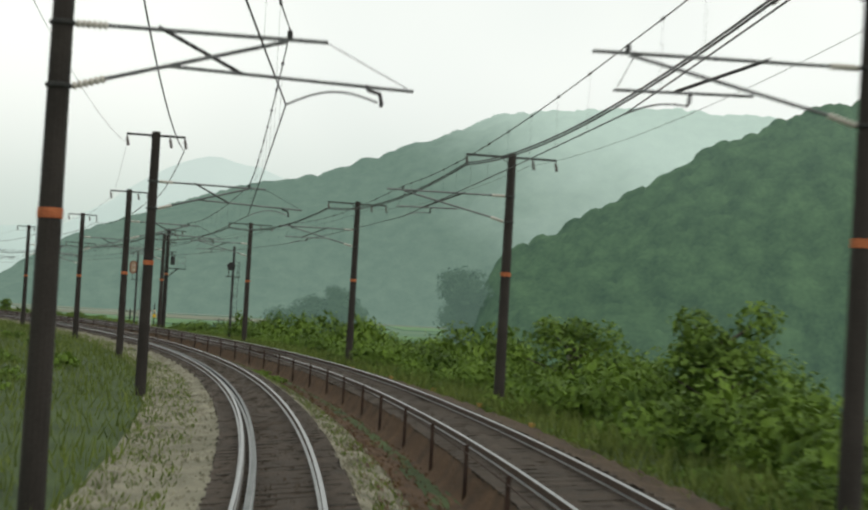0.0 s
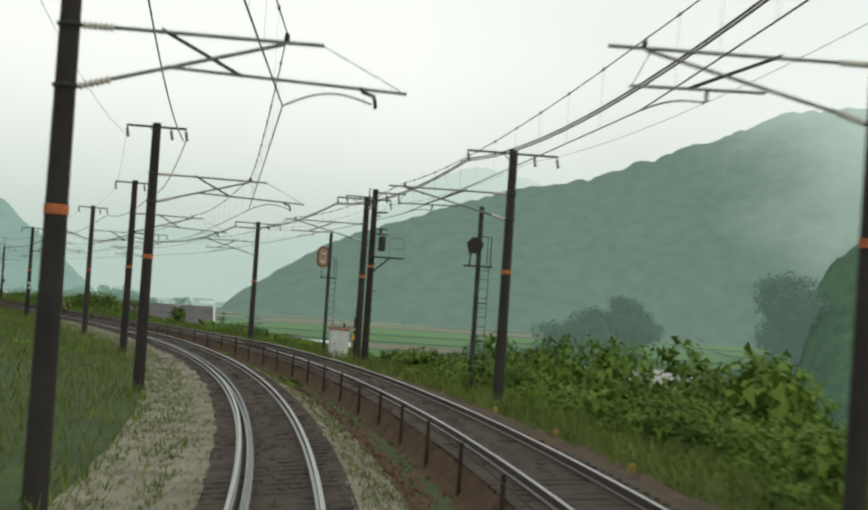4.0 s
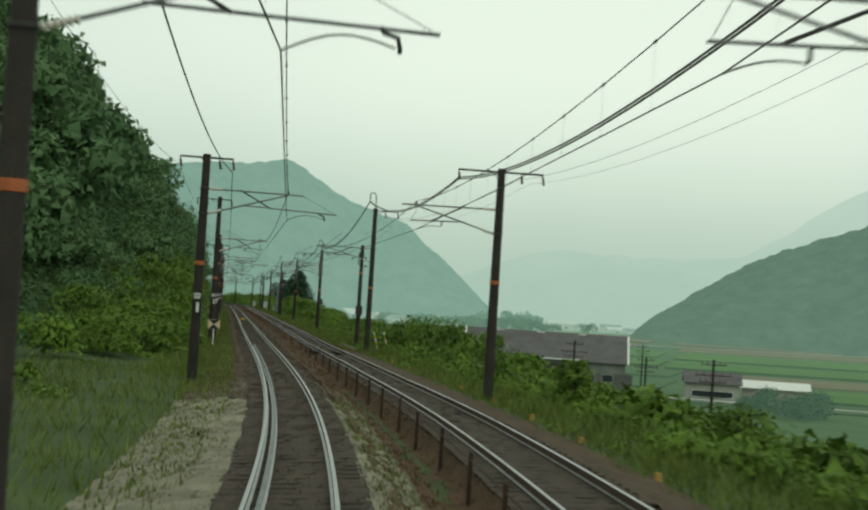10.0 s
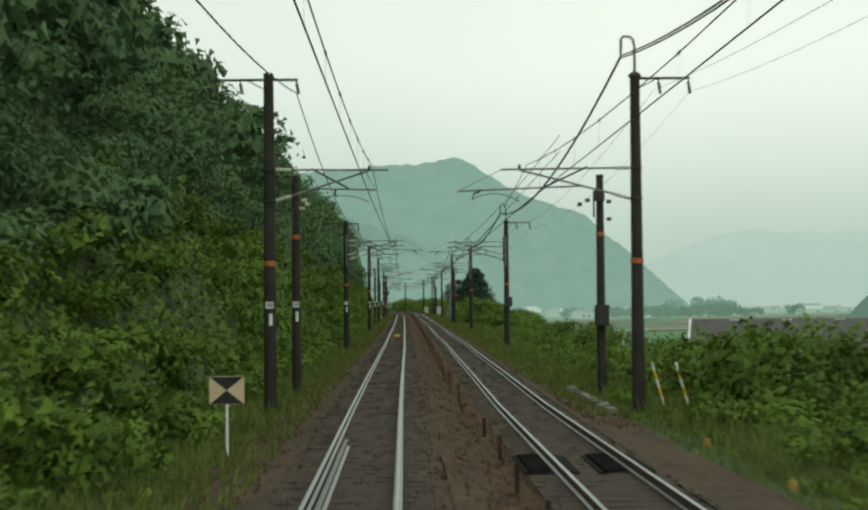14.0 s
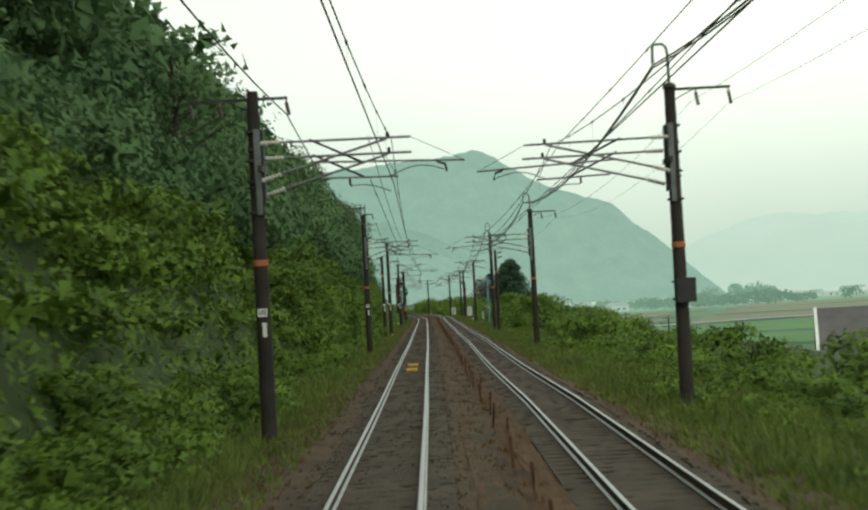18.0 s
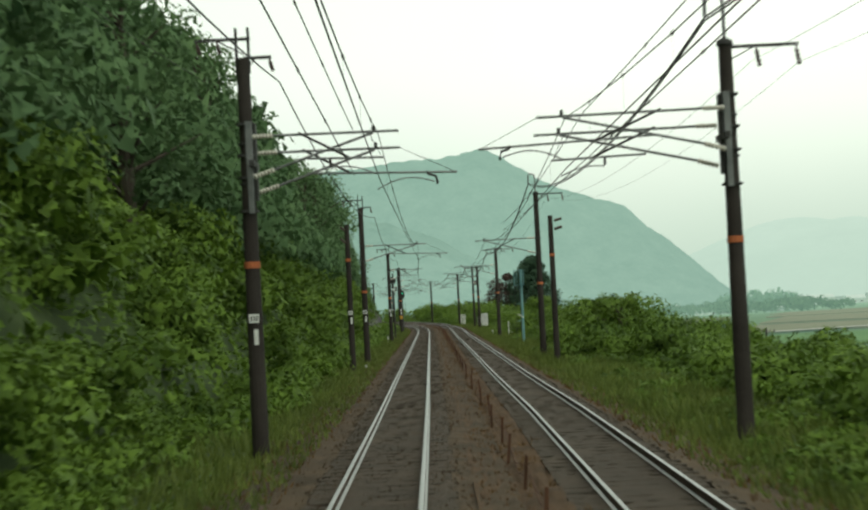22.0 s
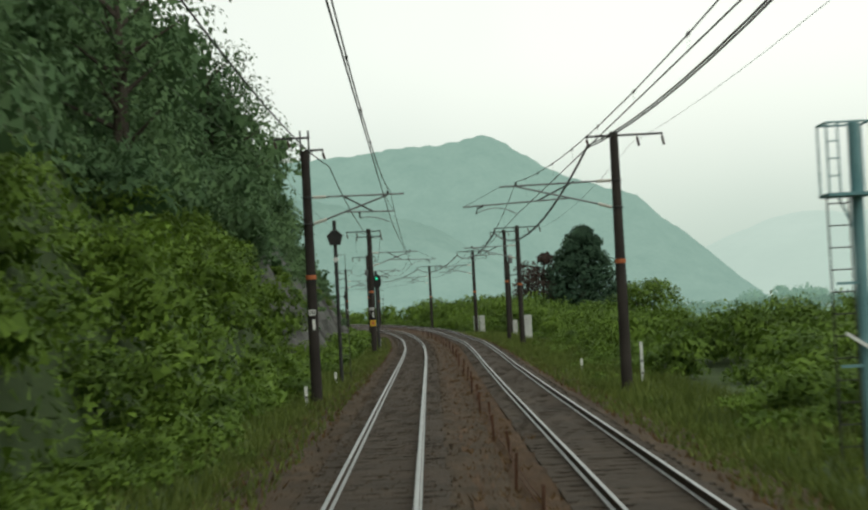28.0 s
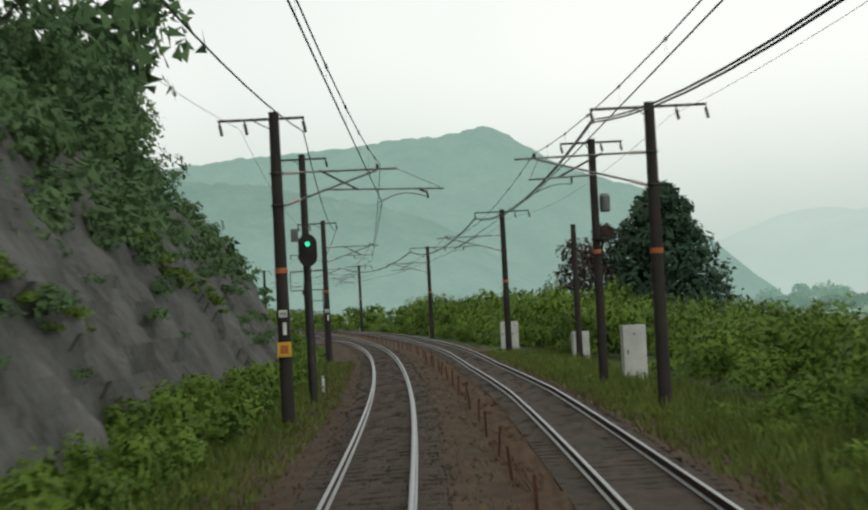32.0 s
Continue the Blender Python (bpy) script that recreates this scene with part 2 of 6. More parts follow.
M_TAN = material("faded_tan_paint", (0.24, 0.14, 0.035), 0.8, 0, (0.46, 0.30, 0.09), 6, 0.1, 40)
M_YELLOW = material("yellow_paint", (0.55, 0.33, 0.02), 0.6, 0, (0.75, 0.5, 0.05), 5, 0.05, 40)
M_CREAM = material("cream_board", (0.50, 0.38, 0.24), 0.7, 0, (0.62, 0.5, 0.34), 4, 0.05, 40)
M_BLACK = material("black_board", (0.012, 0.012, 0.012), 0.6, 0, (0.03, 0.03, 0.03), 4, 0.05, 40)
M_CAB = material("white_painted_steel_cabinet", (0.42, 0.44, 0.42), 0.55, 0, (0.66, 0.68, 0.65), 1.2, 0.08, 25)
M_GREEN = plain("green_lens", (0.03, 0.62, 0.34), 0.2, 0, 1.1)
M_TEAL = material("teal_painted_mast", (0.10, 0.23, 0.25), 0.6, 0.1, (0.18, 0.34, 0.36), 2, 0.05, 40)
M_RED = material("rust_red_signal_back", (0.13, 0.055, 0.035), 0.75, 0, (0.25, 0.11, 0.07), 4, 0.1, 40)
M_WORN = material("worn_pale_brown_paint", (0.20, 0.10, 0.06), 0.8, 0, (0.50, 0.42, 0.30), 9, 0.1, 40)
M_SOIL = material("grassy_ground", (0.022, 0.040, 0.012), 0.95, 0, (0.070, 0.105, 0.035), 0.35, 0.6, 9)
# valley floor carries painted haze as emission, stronger towards greater y
M_VALLEY = haze_glow_material("valley_fields_haze_glow", (0.055, 0.090, 0.045), (0.095, 0.135, 0.065), (0.042, 0.074, 0.058), 0.02, (0.21, 0.325, 0.285), 350.0, 1300.0, 1)
M_ROCK = material("grey_rock_face", (0.028, 0.028, 0.026), 0.85, 0, (0.125, 0.125, 0.116), 0.5, 1.0, 5.0)
M_LEAF = material("bright_shrub_leaves", (0.020, 0.050, 0.008), 0.6, 0, (0.190, 0.305, 0.046), 0.42, 0, 1.5, island=0.16, spec=0.2, trans=0.30)
M_LEAF2 = material("dark_wood_leaves", (0.044, 0.096, 0.044), 0.7, 0, (0.140, 0.232, 0.098), 0.16, 0, 0.6, island=0.12, spec=0.15, trans=0.3)
M_GRASS = material("tall_grass_blades", (0.050, 0.080, 0.016), 0.7, 0, (0.185, 0.235, 0.052), 0.5, 0, 2.0, island=0.2, trans=0.3)
M_BARK = material("grey_brown_bark", (0.035, 0.028, 0.02), 0.9, 0, (0.09, 0.075, 0.06), 4, 0.5, 20)
M_PLUM = material("purple_brown_leaves", (0.030, 0.022, 0.020), 0.8, 0, (0.085, 0.062, 0.050), 0.4, 0, 2.0, island=0.2, spec=0.1, trans=0.2)
M_FIR = material("dark_conifer_leaves", (0.020, 0.046, 0.028), 0.8, 0, (0.055, 0.100, 0.058), 0.4, 0, 2.0, island=0.2, spec=0.1, trans=0.2)
M_ROOF = material("dark_slate_roof", (0.075, 0.072, 0.075), 0.7, 0, (0.13, 0.125, 0.13), 0.5, 0.2, 6)
M_WALL = material("pale_rendered_wall", (0.28, 0.28, 0.25), 0.85, 0, (0.42, 0.42, 0.38), 0.5, 0.1, 8)
M_GLASS = plain("dark_window_glass", (0.03, 0.04, 0.045), 0.15)
M_TROUGH = material("rusty_lineside_iron", (0.045, 0.025, 0.016), 0.85, 0.2, (0.14, 0.068, 0.040), 2, 0.3, 40)


# ---- mesh tools ----
class Build:
    """Collects vertices and faces of one mesh."""

    def __init__(self):
        self.v, self.f, self.n = [], [], 0

    def add(self, verts, faces):
        verts = np.asarray(verts, float)
        self.v.append(verts)
        self.f.extend([tuple(i + self.n for i in q) for q in faces])
        self.n += len(verts)
        return self

    def box(self, c, size, rot=None, bevel=0.0):
        x, y, z = [q / 2 for q in size]
        if bevel:
            e = min(bevel, x * 0.6, y * 0.6)
            ring = [(-x + e, -y), (x - e, -y), (x, -y + e), (x, y - e), (x - e, y), (-x + e, y), (-x, y - e), (-x, -y + e)]
            v = np.array([(a, b, h) for h in (-z, z) for a, b in ring])
            f = [tuple(reversed(range(8))), tuple(range(8, 16))] + [(i, (i + 1) % 8, 8 + (i + 1) % 8, 8 + i) for i in range(8)]
        else:
            v = np.array([(a, b, h) for h in (-z, z) for a, b in ((-x, -y), (x, -y), (x, y), (-x, y))])
            f = [(3, 2, 1, 0), (4, 5, 6, 7)] + [(i, (i + 1) % 4, 4 + (i + 1) % 4, 4 + i) for i in range(4)]
        if rot is not None:
            v = v @ np.array(rot.to_matrix()).T
        return self.add(v + np.asarray(c, float), f)

    def tube(self, pts, r, n=6, cap=True):
        pts = np.asarray(pts, float)
        rr = np.broadcast_to(np.asarray(r, float), (len(pts),))
        d = np.gradient(pts, axis=0)
        d /= np.linalg.norm(d, axis=1)[:, None] + 1e-12
        up = np.where(np.abs(d[:, 2:3]) > 0.95, np.array([[1.0, 0, 0]]), np.array([[0, 0, 1.0]]))
        a = np.cross(d, up)
        a /= np.linalg.norm(a, axis=1)[:, None] + 1e-12
        b = np.cross(d, a)
        k = np.arange(n) * 2 * math.pi / n
        v = (pts[:, None] + rr[:, None, None] * (a[:, None] * np.cos(k)[None, :, None] + b[:, None] * np.sin(k)[None, :, None])).reshape(-1, 3)
        f = [(i * n + j, i * n + (j + 1) % n, (i + 1) * n + (j + 1) % n, (i + 1) * n + j) for i in range(len(pts) - 1) for j in range(n)]
        if cap:
            f += [tuple(range(n)), tuple(reversed(range((len(pts) - 1) * n, len(pts) * n)))]
        return self.add(v, f)

    def lathe(self, c, profile, n=12):
        """profile: (radius, height) pairs about a vertical axis at c."""
        return self.tube([(c[0], c[1], c[2] + h) for _, h in profile], [max(r, 1e-3) for r, _ in profile], n)

    def mesh(self, name, mat):
        me = bpy.data.meshes.new(name)
        me.from_pydata(np.concatenate(self.v).tolist(), [], self.f)
        me.materials.append(mat)
        return me


def empty(name, m=None):
    ob = new(name)
    ob.empty_display_size = 0.2
    if m is not None:
        ob.matrix_basis = m
    return ob


def part(name, build, mat, parent=None, label="", m=None):
    ob = new(name, build.mesh(name, mat) if isinstance(build, Build) else build)
    if parent is not None:
        ob.parent = parent
    if m is not None:
        ob.matrix_basis = m
    if label:
        tagged(ob, label)
    return ob


def quads(name, verts, mat):
    """A mesh of loose quads, four vertices each, made quickly."""
    verts = np.asarray(verts, np.float32).reshape(-1, 3)
    n = len(verts) // 4
    me = bpy.data.meshes.new(name)
    me.vertices.add(n * 4)
    me.vertices.foreach_set("co", verts.ravel())
    me.loops.add(n * 4)
    me.loops.foreach_set("vertex_index", np.arange(n * 4, dtype=np.int32))
    me.polygons.add(n)
    me.polygons.foreach_set("loop_start", np.arange(n, dtype=np.int32) * 4)
    me.update(calc_edges=True)
    me.materials.append(mat)
    return me


def grid(name, pts, mat, shade=True):
    """A sheet from an array of rows x columns x 3."""
    r, c = pts.shape[:2]
    i = np.arange(r * c).reshape(r, c)
    f = np.stack([i[:-1, :-1], i[:-1, 1:], i[1:, 1:], i[1:, :-1]], -1).reshape(-1, 4)
    me = bpy.data.meshes.new(name)
    me.vertices.add(r * c)
    me.vertices.foreach_set("co", pts.astype(np.float32).ravel())
    me.loops.add(f.size)
    me.loops.foreach_set("vertex_index", f.astype(np.int32).ravel())
    me.polygons.add(len(f))
    me.polygons.foreach_set("loop_start", np.arange(len(f), dtype=np.int32) * 4)
    me.polygons.foreach_set("use_smooth", np.full(len(f), shade))
    me.update(calc_edges=True)
    me.materials.append(mat)
    return me


def wobble(x, y, k, seed=0.0):
    """Smooth random relief from a few waves."""
    r = np.random.RandomState(int(seed * 7 + 3))
    out = np.zeros(np.broadcast(x, y).shape)
    for i in range(7):
        a, f, ph = r.uniform(0, 6.28), k * r.uniform(0.5, 2.2), r.uniform(0, 6.28)
        out = out + np.sin((x * math.cos(a) + y * math.sin(a)) * f + ph)
    return out / 4.0


rng = np.random.RandomState(5)


def leaf_tris(p, out, size, flat=0.5):
    """Pointed leaves at the points p, facing roughly out: three corners and a soft normal each."""
    n = len(p)
    d = out + rng.normal(0, flat, (n, 3))
    d /= np.linalg.norm(d, axis=1)[:, None] + 1e-9
    a = np.cross(d, rng.normal(0, 1, (n, 3)))
    a /= np.linalg.norm(a, axis=1)[:, None] + 1e-9
    b = np.cross(d, a)
    s = (size * rng.uniform(0.6, 1.4, n))[:, None]
    soft = 0.45 * out / (np.linalg.norm(out, axis=1)[:, None] + 1e-9) + 0.25 * d + np.array([0, 0, 0.55])
    return np.stack([p - a * s * 0.8 + b * s * 0.52, p - a * s * 0.8 - b * s * 0.52, p + a * s * 0.9, soft], 1)


def clump(n, size, leaf, lumps=9, squash=0.8, spread=0.42, tall=0.30):
    """Leaves of a bush about the origin, size metres in radius: overlapping uneven lumps, each with an inner mass."""
    c = np.clip(rng.normal(0, 1, (lumps, 3)), -1.35, 1.35) * np.array([spread, spread, tall]) * size
    c[:, 2] = np.abs(c[:, 2]) + 0.22 * size
    r = rng.uniform(0.22, 0.46, lumps) * size
    which = rng.choice(lumps, n, p=r ** 2 / (r ** 2).sum())
    d = rng.normal(0, 1, (n, 3))
    d /= np.linalg.norm(d, axis=1)[:, None]
    d[:, 2] = np.where(d[:, 2] < -0.3, -d[:, 2], d[:, 2])
    ripple = 1 + 0.20 * np.sin(d[:, 0] * 7 + which) * np.sin(d[:, 1] * 6 + 2 * which) * np.sin(d[:, 2] * 6)
    p = c[which] + d * (r[which] * ripple * rng.uniform(0.80, 1.14, n))[:, None] * np.array([1, 1, squash])
    p[:, 2] = np.maximum(p[:, 2], 0.02)
    m = n // 3
    inner = c[which[:m]] + (p[:m] - c[which[:m]]) * rng.uniform(0.60, 0.86, (m, 1))
    outer, core = leaf_tris(p, d + np.array([0, 0, 0.35]), leaf * 0.80, 0.6), leaf_tris(inner, d[:m], leaf * 1.6, 0.35)
    return np.concatenate([outer, core[:int(m * 0.42)]])


def leaves(name, tri, mat, soft=True):
    """A mesh of loose triangles with soft normals, so that a clump is shaded as a mass."""
    tri = np.asarray(tri, np.float32)
    n = len(tri)
    me = bpy.data.meshes.new(name)
    me.vertices.add(n * 3)
    me.vertices.foreach_set("co", np.ascontiguousarray(tri[:, :3]).ravel())
    me.loops.add(n * 3)
    me.loops.foreach_set("vertex_index", np.arange(n * 3, dtype=np.int32))
    me.polygons.add(n)
    me.polygons.foreach_set("loop_start", np.arange(n, dtype=np.int32) * 3)
    me.polygons.foreach_set("use_smooth", np.full(n, True))
    me.update(calc_edges=True)
    me.materials.append(mat)
    if not soft:
        return me
    nn = np.repeat(tri[:, 3], 3, 0)
    nn /= np.linalg.norm(nn, axis=1)[:, None] + 1e-9
    me.normals_split_custom_set_from_vertices(nn)
    return me


def scatter(variants, places, name, mat, label, category="shrubs"):
    """One mesh of many bushes: places are rows x, y, z, scale, spin, height factor."""
    out = []
    for x, y, z, k, a, h in places:
        q = variants[rng.randint(len(variants))]
        c, s = math.cos(a), math.sin(a)
        r = np.stack([q[..., 0] * c - q[..., 1] * s, q[..., 0] * s + q[..., 1] * c, q[..., 2]], -1)
        r[:, :3] = r[:, :3] * np.array([k, k, k * h]) + np.array([x, y, z])
        out.append(r)
    ob = new(name, leaves(name, np.concatenate(out), mat))
    return tagged(ob, label, category, kind="stuff")


# ---- ground ----
def ground_z(s, lat):
    """Height of the ground beside the line."""
    s, lat = np.broadcast_arrays(np.asarray(s, float), np.asarray(lat, float))
    d = lat - 8.0
    straight = smooth(215, 330, s)
    drop = -1.2 * smooth(0, 4, d) - 8.6 * smooth(2, 34, d)
    drop_b = -0.2 * smooth(0, 4, d) - 9.6 * smooth(6, 50, d)
    right = -0.42 + rise(s) * smooth(14, 6, lat) + drop * (1 - straight) + drop_b * straight
    e = -lat - 4.6
    hill = smooth(205, 262, s) * smooth(590, 548, s)
    steep = np.where(e > 0, 1.55 * np.minimum(e, 7.5) + 0.95 * np.clip(e - 7.5, 0, 26), 0) * smooth(0, 2.0, e)
    low = -2.5 * smooth(2, 30, e) * (1 - hill) - 8.0 * smooth(60, 150, -lat) * (1 - hill)
    left = -0.42 + (steep - 48 * smooth(75, 195, -lat)) * hill + low
    z = np.where(lat > 4, right, np.where(lat < -2.6, left, -0.55))
    return z + 0.10 * wobble(s, lat, 0.6, 1) * smooth(7.5, 11, np.abs(lat - 1.5))


gs = np.concatenate([np.arange(-70, 660, 2.0), np.arange(660, 1100, 10.0)])
gl = np.concatenate([np.arange(-200, -70, 10.0), np.arange(-70, -20, 5.0), np.arange(-20, 20, 0.8), np.arange(20, 64, 4.0)])
S_, L_ = np.meshgrid(gs, gl, indexing="ij")
Z_ = ground_z(S_, L_)
tagged(new("ground", grid("ground", P(S_, L_, Z_), M_SOIL)), "grassy railway embankment and hillside soil", "ground", kind="structure")

def valley_z(x, y):
    """Height of the valley floor, which climbs towards the foot of the hill."""
    return -9.5 + 5.0 * smooth(440, 790, y) * smooth(-620, -250, x)


wx = np.concatenate([np.arange(-3600, -700, 150.0), np.arange(-700, 700, 25.0), np.arange(700, 3700, 150.0)])
wy = np.concatenate([np.arange(-2500, -200, 150.0), np.arange(-200, 1300, 25.0), np.arange(1300, 4400, 150.0)])
X_, Y_ = np.meshgrid(wx, wy, indexing="ij")
V_ = valley_z(X_, Y_) + 0.25 * wobble(X_, Y_, 0.02, 2)
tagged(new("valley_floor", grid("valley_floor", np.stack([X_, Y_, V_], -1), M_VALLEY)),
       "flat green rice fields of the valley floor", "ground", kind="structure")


# ballast of the two tracks, with the slope between them
def bed(name, lats, heights, s0, s1, mat, label, rough=0.03, step=0.7):
    """A strip along the line; lats and heights are functions of s."""
    s = np.arange(s0, s1, step)
    la = np.stack([np.broadcast_to(f(s), s.shape) for f in lats], 1)
    hz = np.stack([np.broadcast_to(f(s), s.shape) for f in heights], 1)
    hz = hz + rng.normal(0, rough, hz.shape)
    return tagged(new(name, grid(name, P(s[:, None], la, hz), mat)), label, "ballast", kind="structure")


def const(v):
    return lambda s: np.full_like(s, v)


def lerp_strip(a, b, n):
    return [(lambda s, k=k: a(s) * (1 - k) + b(s) * k) for k in np.linspace(0, 1, n)]


curve = lambda s: 1 - smooth(195, 240, s)
z_near = lambda off: (lambda s: off * np.sin(cant(s)) - 0.16)
z_far = lambda off: (lambda s: rise(s) + off * np.sin(cant_far(s)) - 0.16)
far = lambda off: (lambda s: mid_far(s) + off)
bed("ballast_near_track", lerp_strip(const(-1.02), const(1.02), 13), lerp_strip(z_near(-1.02), z_near(1.02), 13), -60, 720, M_BALLAST,
    "dark brown crushed-stone ballast of the near track", 0.010)
bed("ballast_far_track", lerp_strip(far(-1.05), far(0.95), 13), lerp_strip(z_far(-1.05), z_far(0.95), 13), -60, 720,
    M_BALLAST, "dark brown crushed-stone ballast of the far track", 0.010)
k_, z_a, z_b = (0.0, 0.25, 0.5, 0.75, 0.86, 1.0), (-0.17, -0.36, -0.50, -0.56, -0.50, 0.0), (-0.17, -0.23, -0.25, -0.22, -0.20, 0.0)


def between(s, lat):
    """Height of the strip between the tracks: a drop before the raised far track in the curve."""
    edge = mid_far(s) - 1.03
    t = np.clip((lat - 1.28) / (edge - 1.28), 0, 1)
    c = curve(s)
    low = np.interp(t, k_, z_a) * c + np.interp(t, k_, z_b) * (1 - c)
    return np.where(t > 0.86, low * 0 + (np.interp(0.86, k_, z_a) * c + np.interp(0.86, k_, z_b) * (1 - c)) * (1 - (t - 0.86) / 0.14) + z_far(-1.03)(s) * (t - 0.86) / 0.14, low)


ks = np.linspace(0, 1, 22)
bed("gravel_between_tracks", [(lambda s, k=k: 1.28 + (mid_far(s) - 2.31) * k) for k in ks],
    [(lambda s, k=k: between(s, 1.28 + (mid_far(s) - 2.31) * k) - 0.012) for k in ks], -60, 720, M_STRIP, "rust-brown gravel between the two tracks", 0.025)


def shoulder(s, lat):
    """Height of the near track's shoulder: level beside the sleepers, then falling."""
    t = np.clip((lat + 2.9) / 1.2, 0, 1)
    return np.where(lat > -1.7, lat * np.sin(cant(s)) - 0.17, -0.40 * (1 - t) + (-1.7 * np.sin(cant(s)) - 0.17) * t)


def bank(s, lat):
    """Height of the gravel that falls from the near track to the strip between the tracks."""
    t = np.clip((lat - 0.98) / 0.92, 0, 1)
    return (0.98 * np.sin(cant(s)) - 0.165) * (1 - t) + (between(s, 1.9) + 0.006) * t


# pale gravel lies along the curve, brown gravel along the straight
for s0, s1, mat, tone in ((-60, 187, M_GREY, "pale grey"), (186.5, 720, M_BROWN, "rust-brown")):
    bed("gravel_shoulder", lerp_strip(const(-2.9), const(-1.0), 14), [(lambda s, x=x: shoulder(s, x)) for x in np.linspace(-2.9, -1.0, 14)], s0, s1,
        mat, tone + " gravel shoulder beside the near track", 0.025)
    bed("gravel_bank", lerp_strip(const(0.98), const(1.9), 9), [(lambda s, x=x: bank(s, x)) for x in np.linspace(0.98, 1.9, 9)], s0, s1,
        mat, tone + " gravel bank between the two tracks", 0.022)
bed("gravel_shoulder", lerp_strip(far(0.93), far(2.5), 12), lerp_strip(lambda s: z_far(0.93)(s) - 0.008, lambda s: rise(s) - 0.40, 12), -60, 720,
    M_BROWN, "brown gravel shoulder beside the far track", 0.03)


def stones(name, s0, s1, l0, l1, zf, n, size, mat, label):
    """Loose stones, each a small uneven wedge."""
    base = np.array([(-1.1, -0.8, -0.6), (1.1, -0.8, -0.6), (0.0, 1.2, -0.6), (0.1, -0.1, 1.0)], float)
    faces = [(0, 1, 3), (1, 2, 3), (2, 0, 3)]
    ss, ll = rng.uniform(s0, s1, n), rng.uniform(0, 1, n)
    k = size * rng.uniform(0.5, 1.5, (n, 1, 1)) * rng.uniform(0.6, 1.2, (n, 1, 3))
    v = base[None] * k * rng.uniform(0.6, 1.1, (n, 4, 1))
    a = rng.uniform(0, 6.28, n)
    c, s_ = np.cos(a)[:, None], np.sin(a)[:, None]
    v = np.stack([v[..., 0] * c - v[..., 1] * s_, v[..., 0] * s_ + v[..., 1] * c, v[..., 2]], -1)
    lat = l0 + (l1 - l0) * ll
    v = v + P(ss, lat, zf(ss, lat))[:, None]
    f = (np.array(faces)[None] + 4 * np.arange(n)[:, None, None]).reshape(-1, 3)
    b = Build()
    b.v.append(v.reshape(-1, 3))
    b.f = f.tolist()
    me = b.mesh(name, mat)
    return tagged(new(name, me), label, "gravel", kind="stuff")


stones("pale_gravel", 2, 196, 1.02, 1.95, bank, 9000, 0.04, M_GREY, "pale grey gravel spilled beside the near track")
stones("pale_gravel", 2, 196, -2.8, -1.05, shoulder, 8000, 0.04, M_GREY, "pale grey gravel on the shoulder of the near track")
stones("brown_gravel", 186, 600, 0.66, 1.15, lambda s, l: l * np.sin(cant(s)) - 0.165, 5000, 0.032, M_BROWN, "loose rust-brown stones strewn along the near rail")
stones("brown_gravel", 186, 600, -1.15, -0.66, lambda s, l: l * np.sin(cant(s)) - 0.165, 5000, 0.032, M_BROWN, "loose rust-brown stones strewn along the near rail")
stones("brown_gravel", 4, 600, -0.34, 0.34, lambda s, l: l * np.sin(cant(s)) - 0.165, 6000, 0.030, M_BROWN, "loose rust-brown stones along the middle of the near track")
stones("brown_gravel", 180, 600, -2.8, -1.05, shoulder, 7000, 0.035, M_BROWN, "loose rust-brown stones on the near shoulder")
stones("loose_gravel", 4, 240, 1.5, 2.85, between, 9000, 0.030, M_STRIP, "loose rust-brown stones on the slope under the far track")
stones("loose_ballast", 4, 640, -1.0, 1.0, lambda s, l: l * np.sin(cant(s)) - 0.160, 10000, 0.028, M_BALLAST, "loose dark ballast stones on the near track")
stones("loose_gravel", 186, 640, 1.02, 1.9, bank, 7000, 0.028, M_STRIP, "loose rust-brown stones between the two tracks")


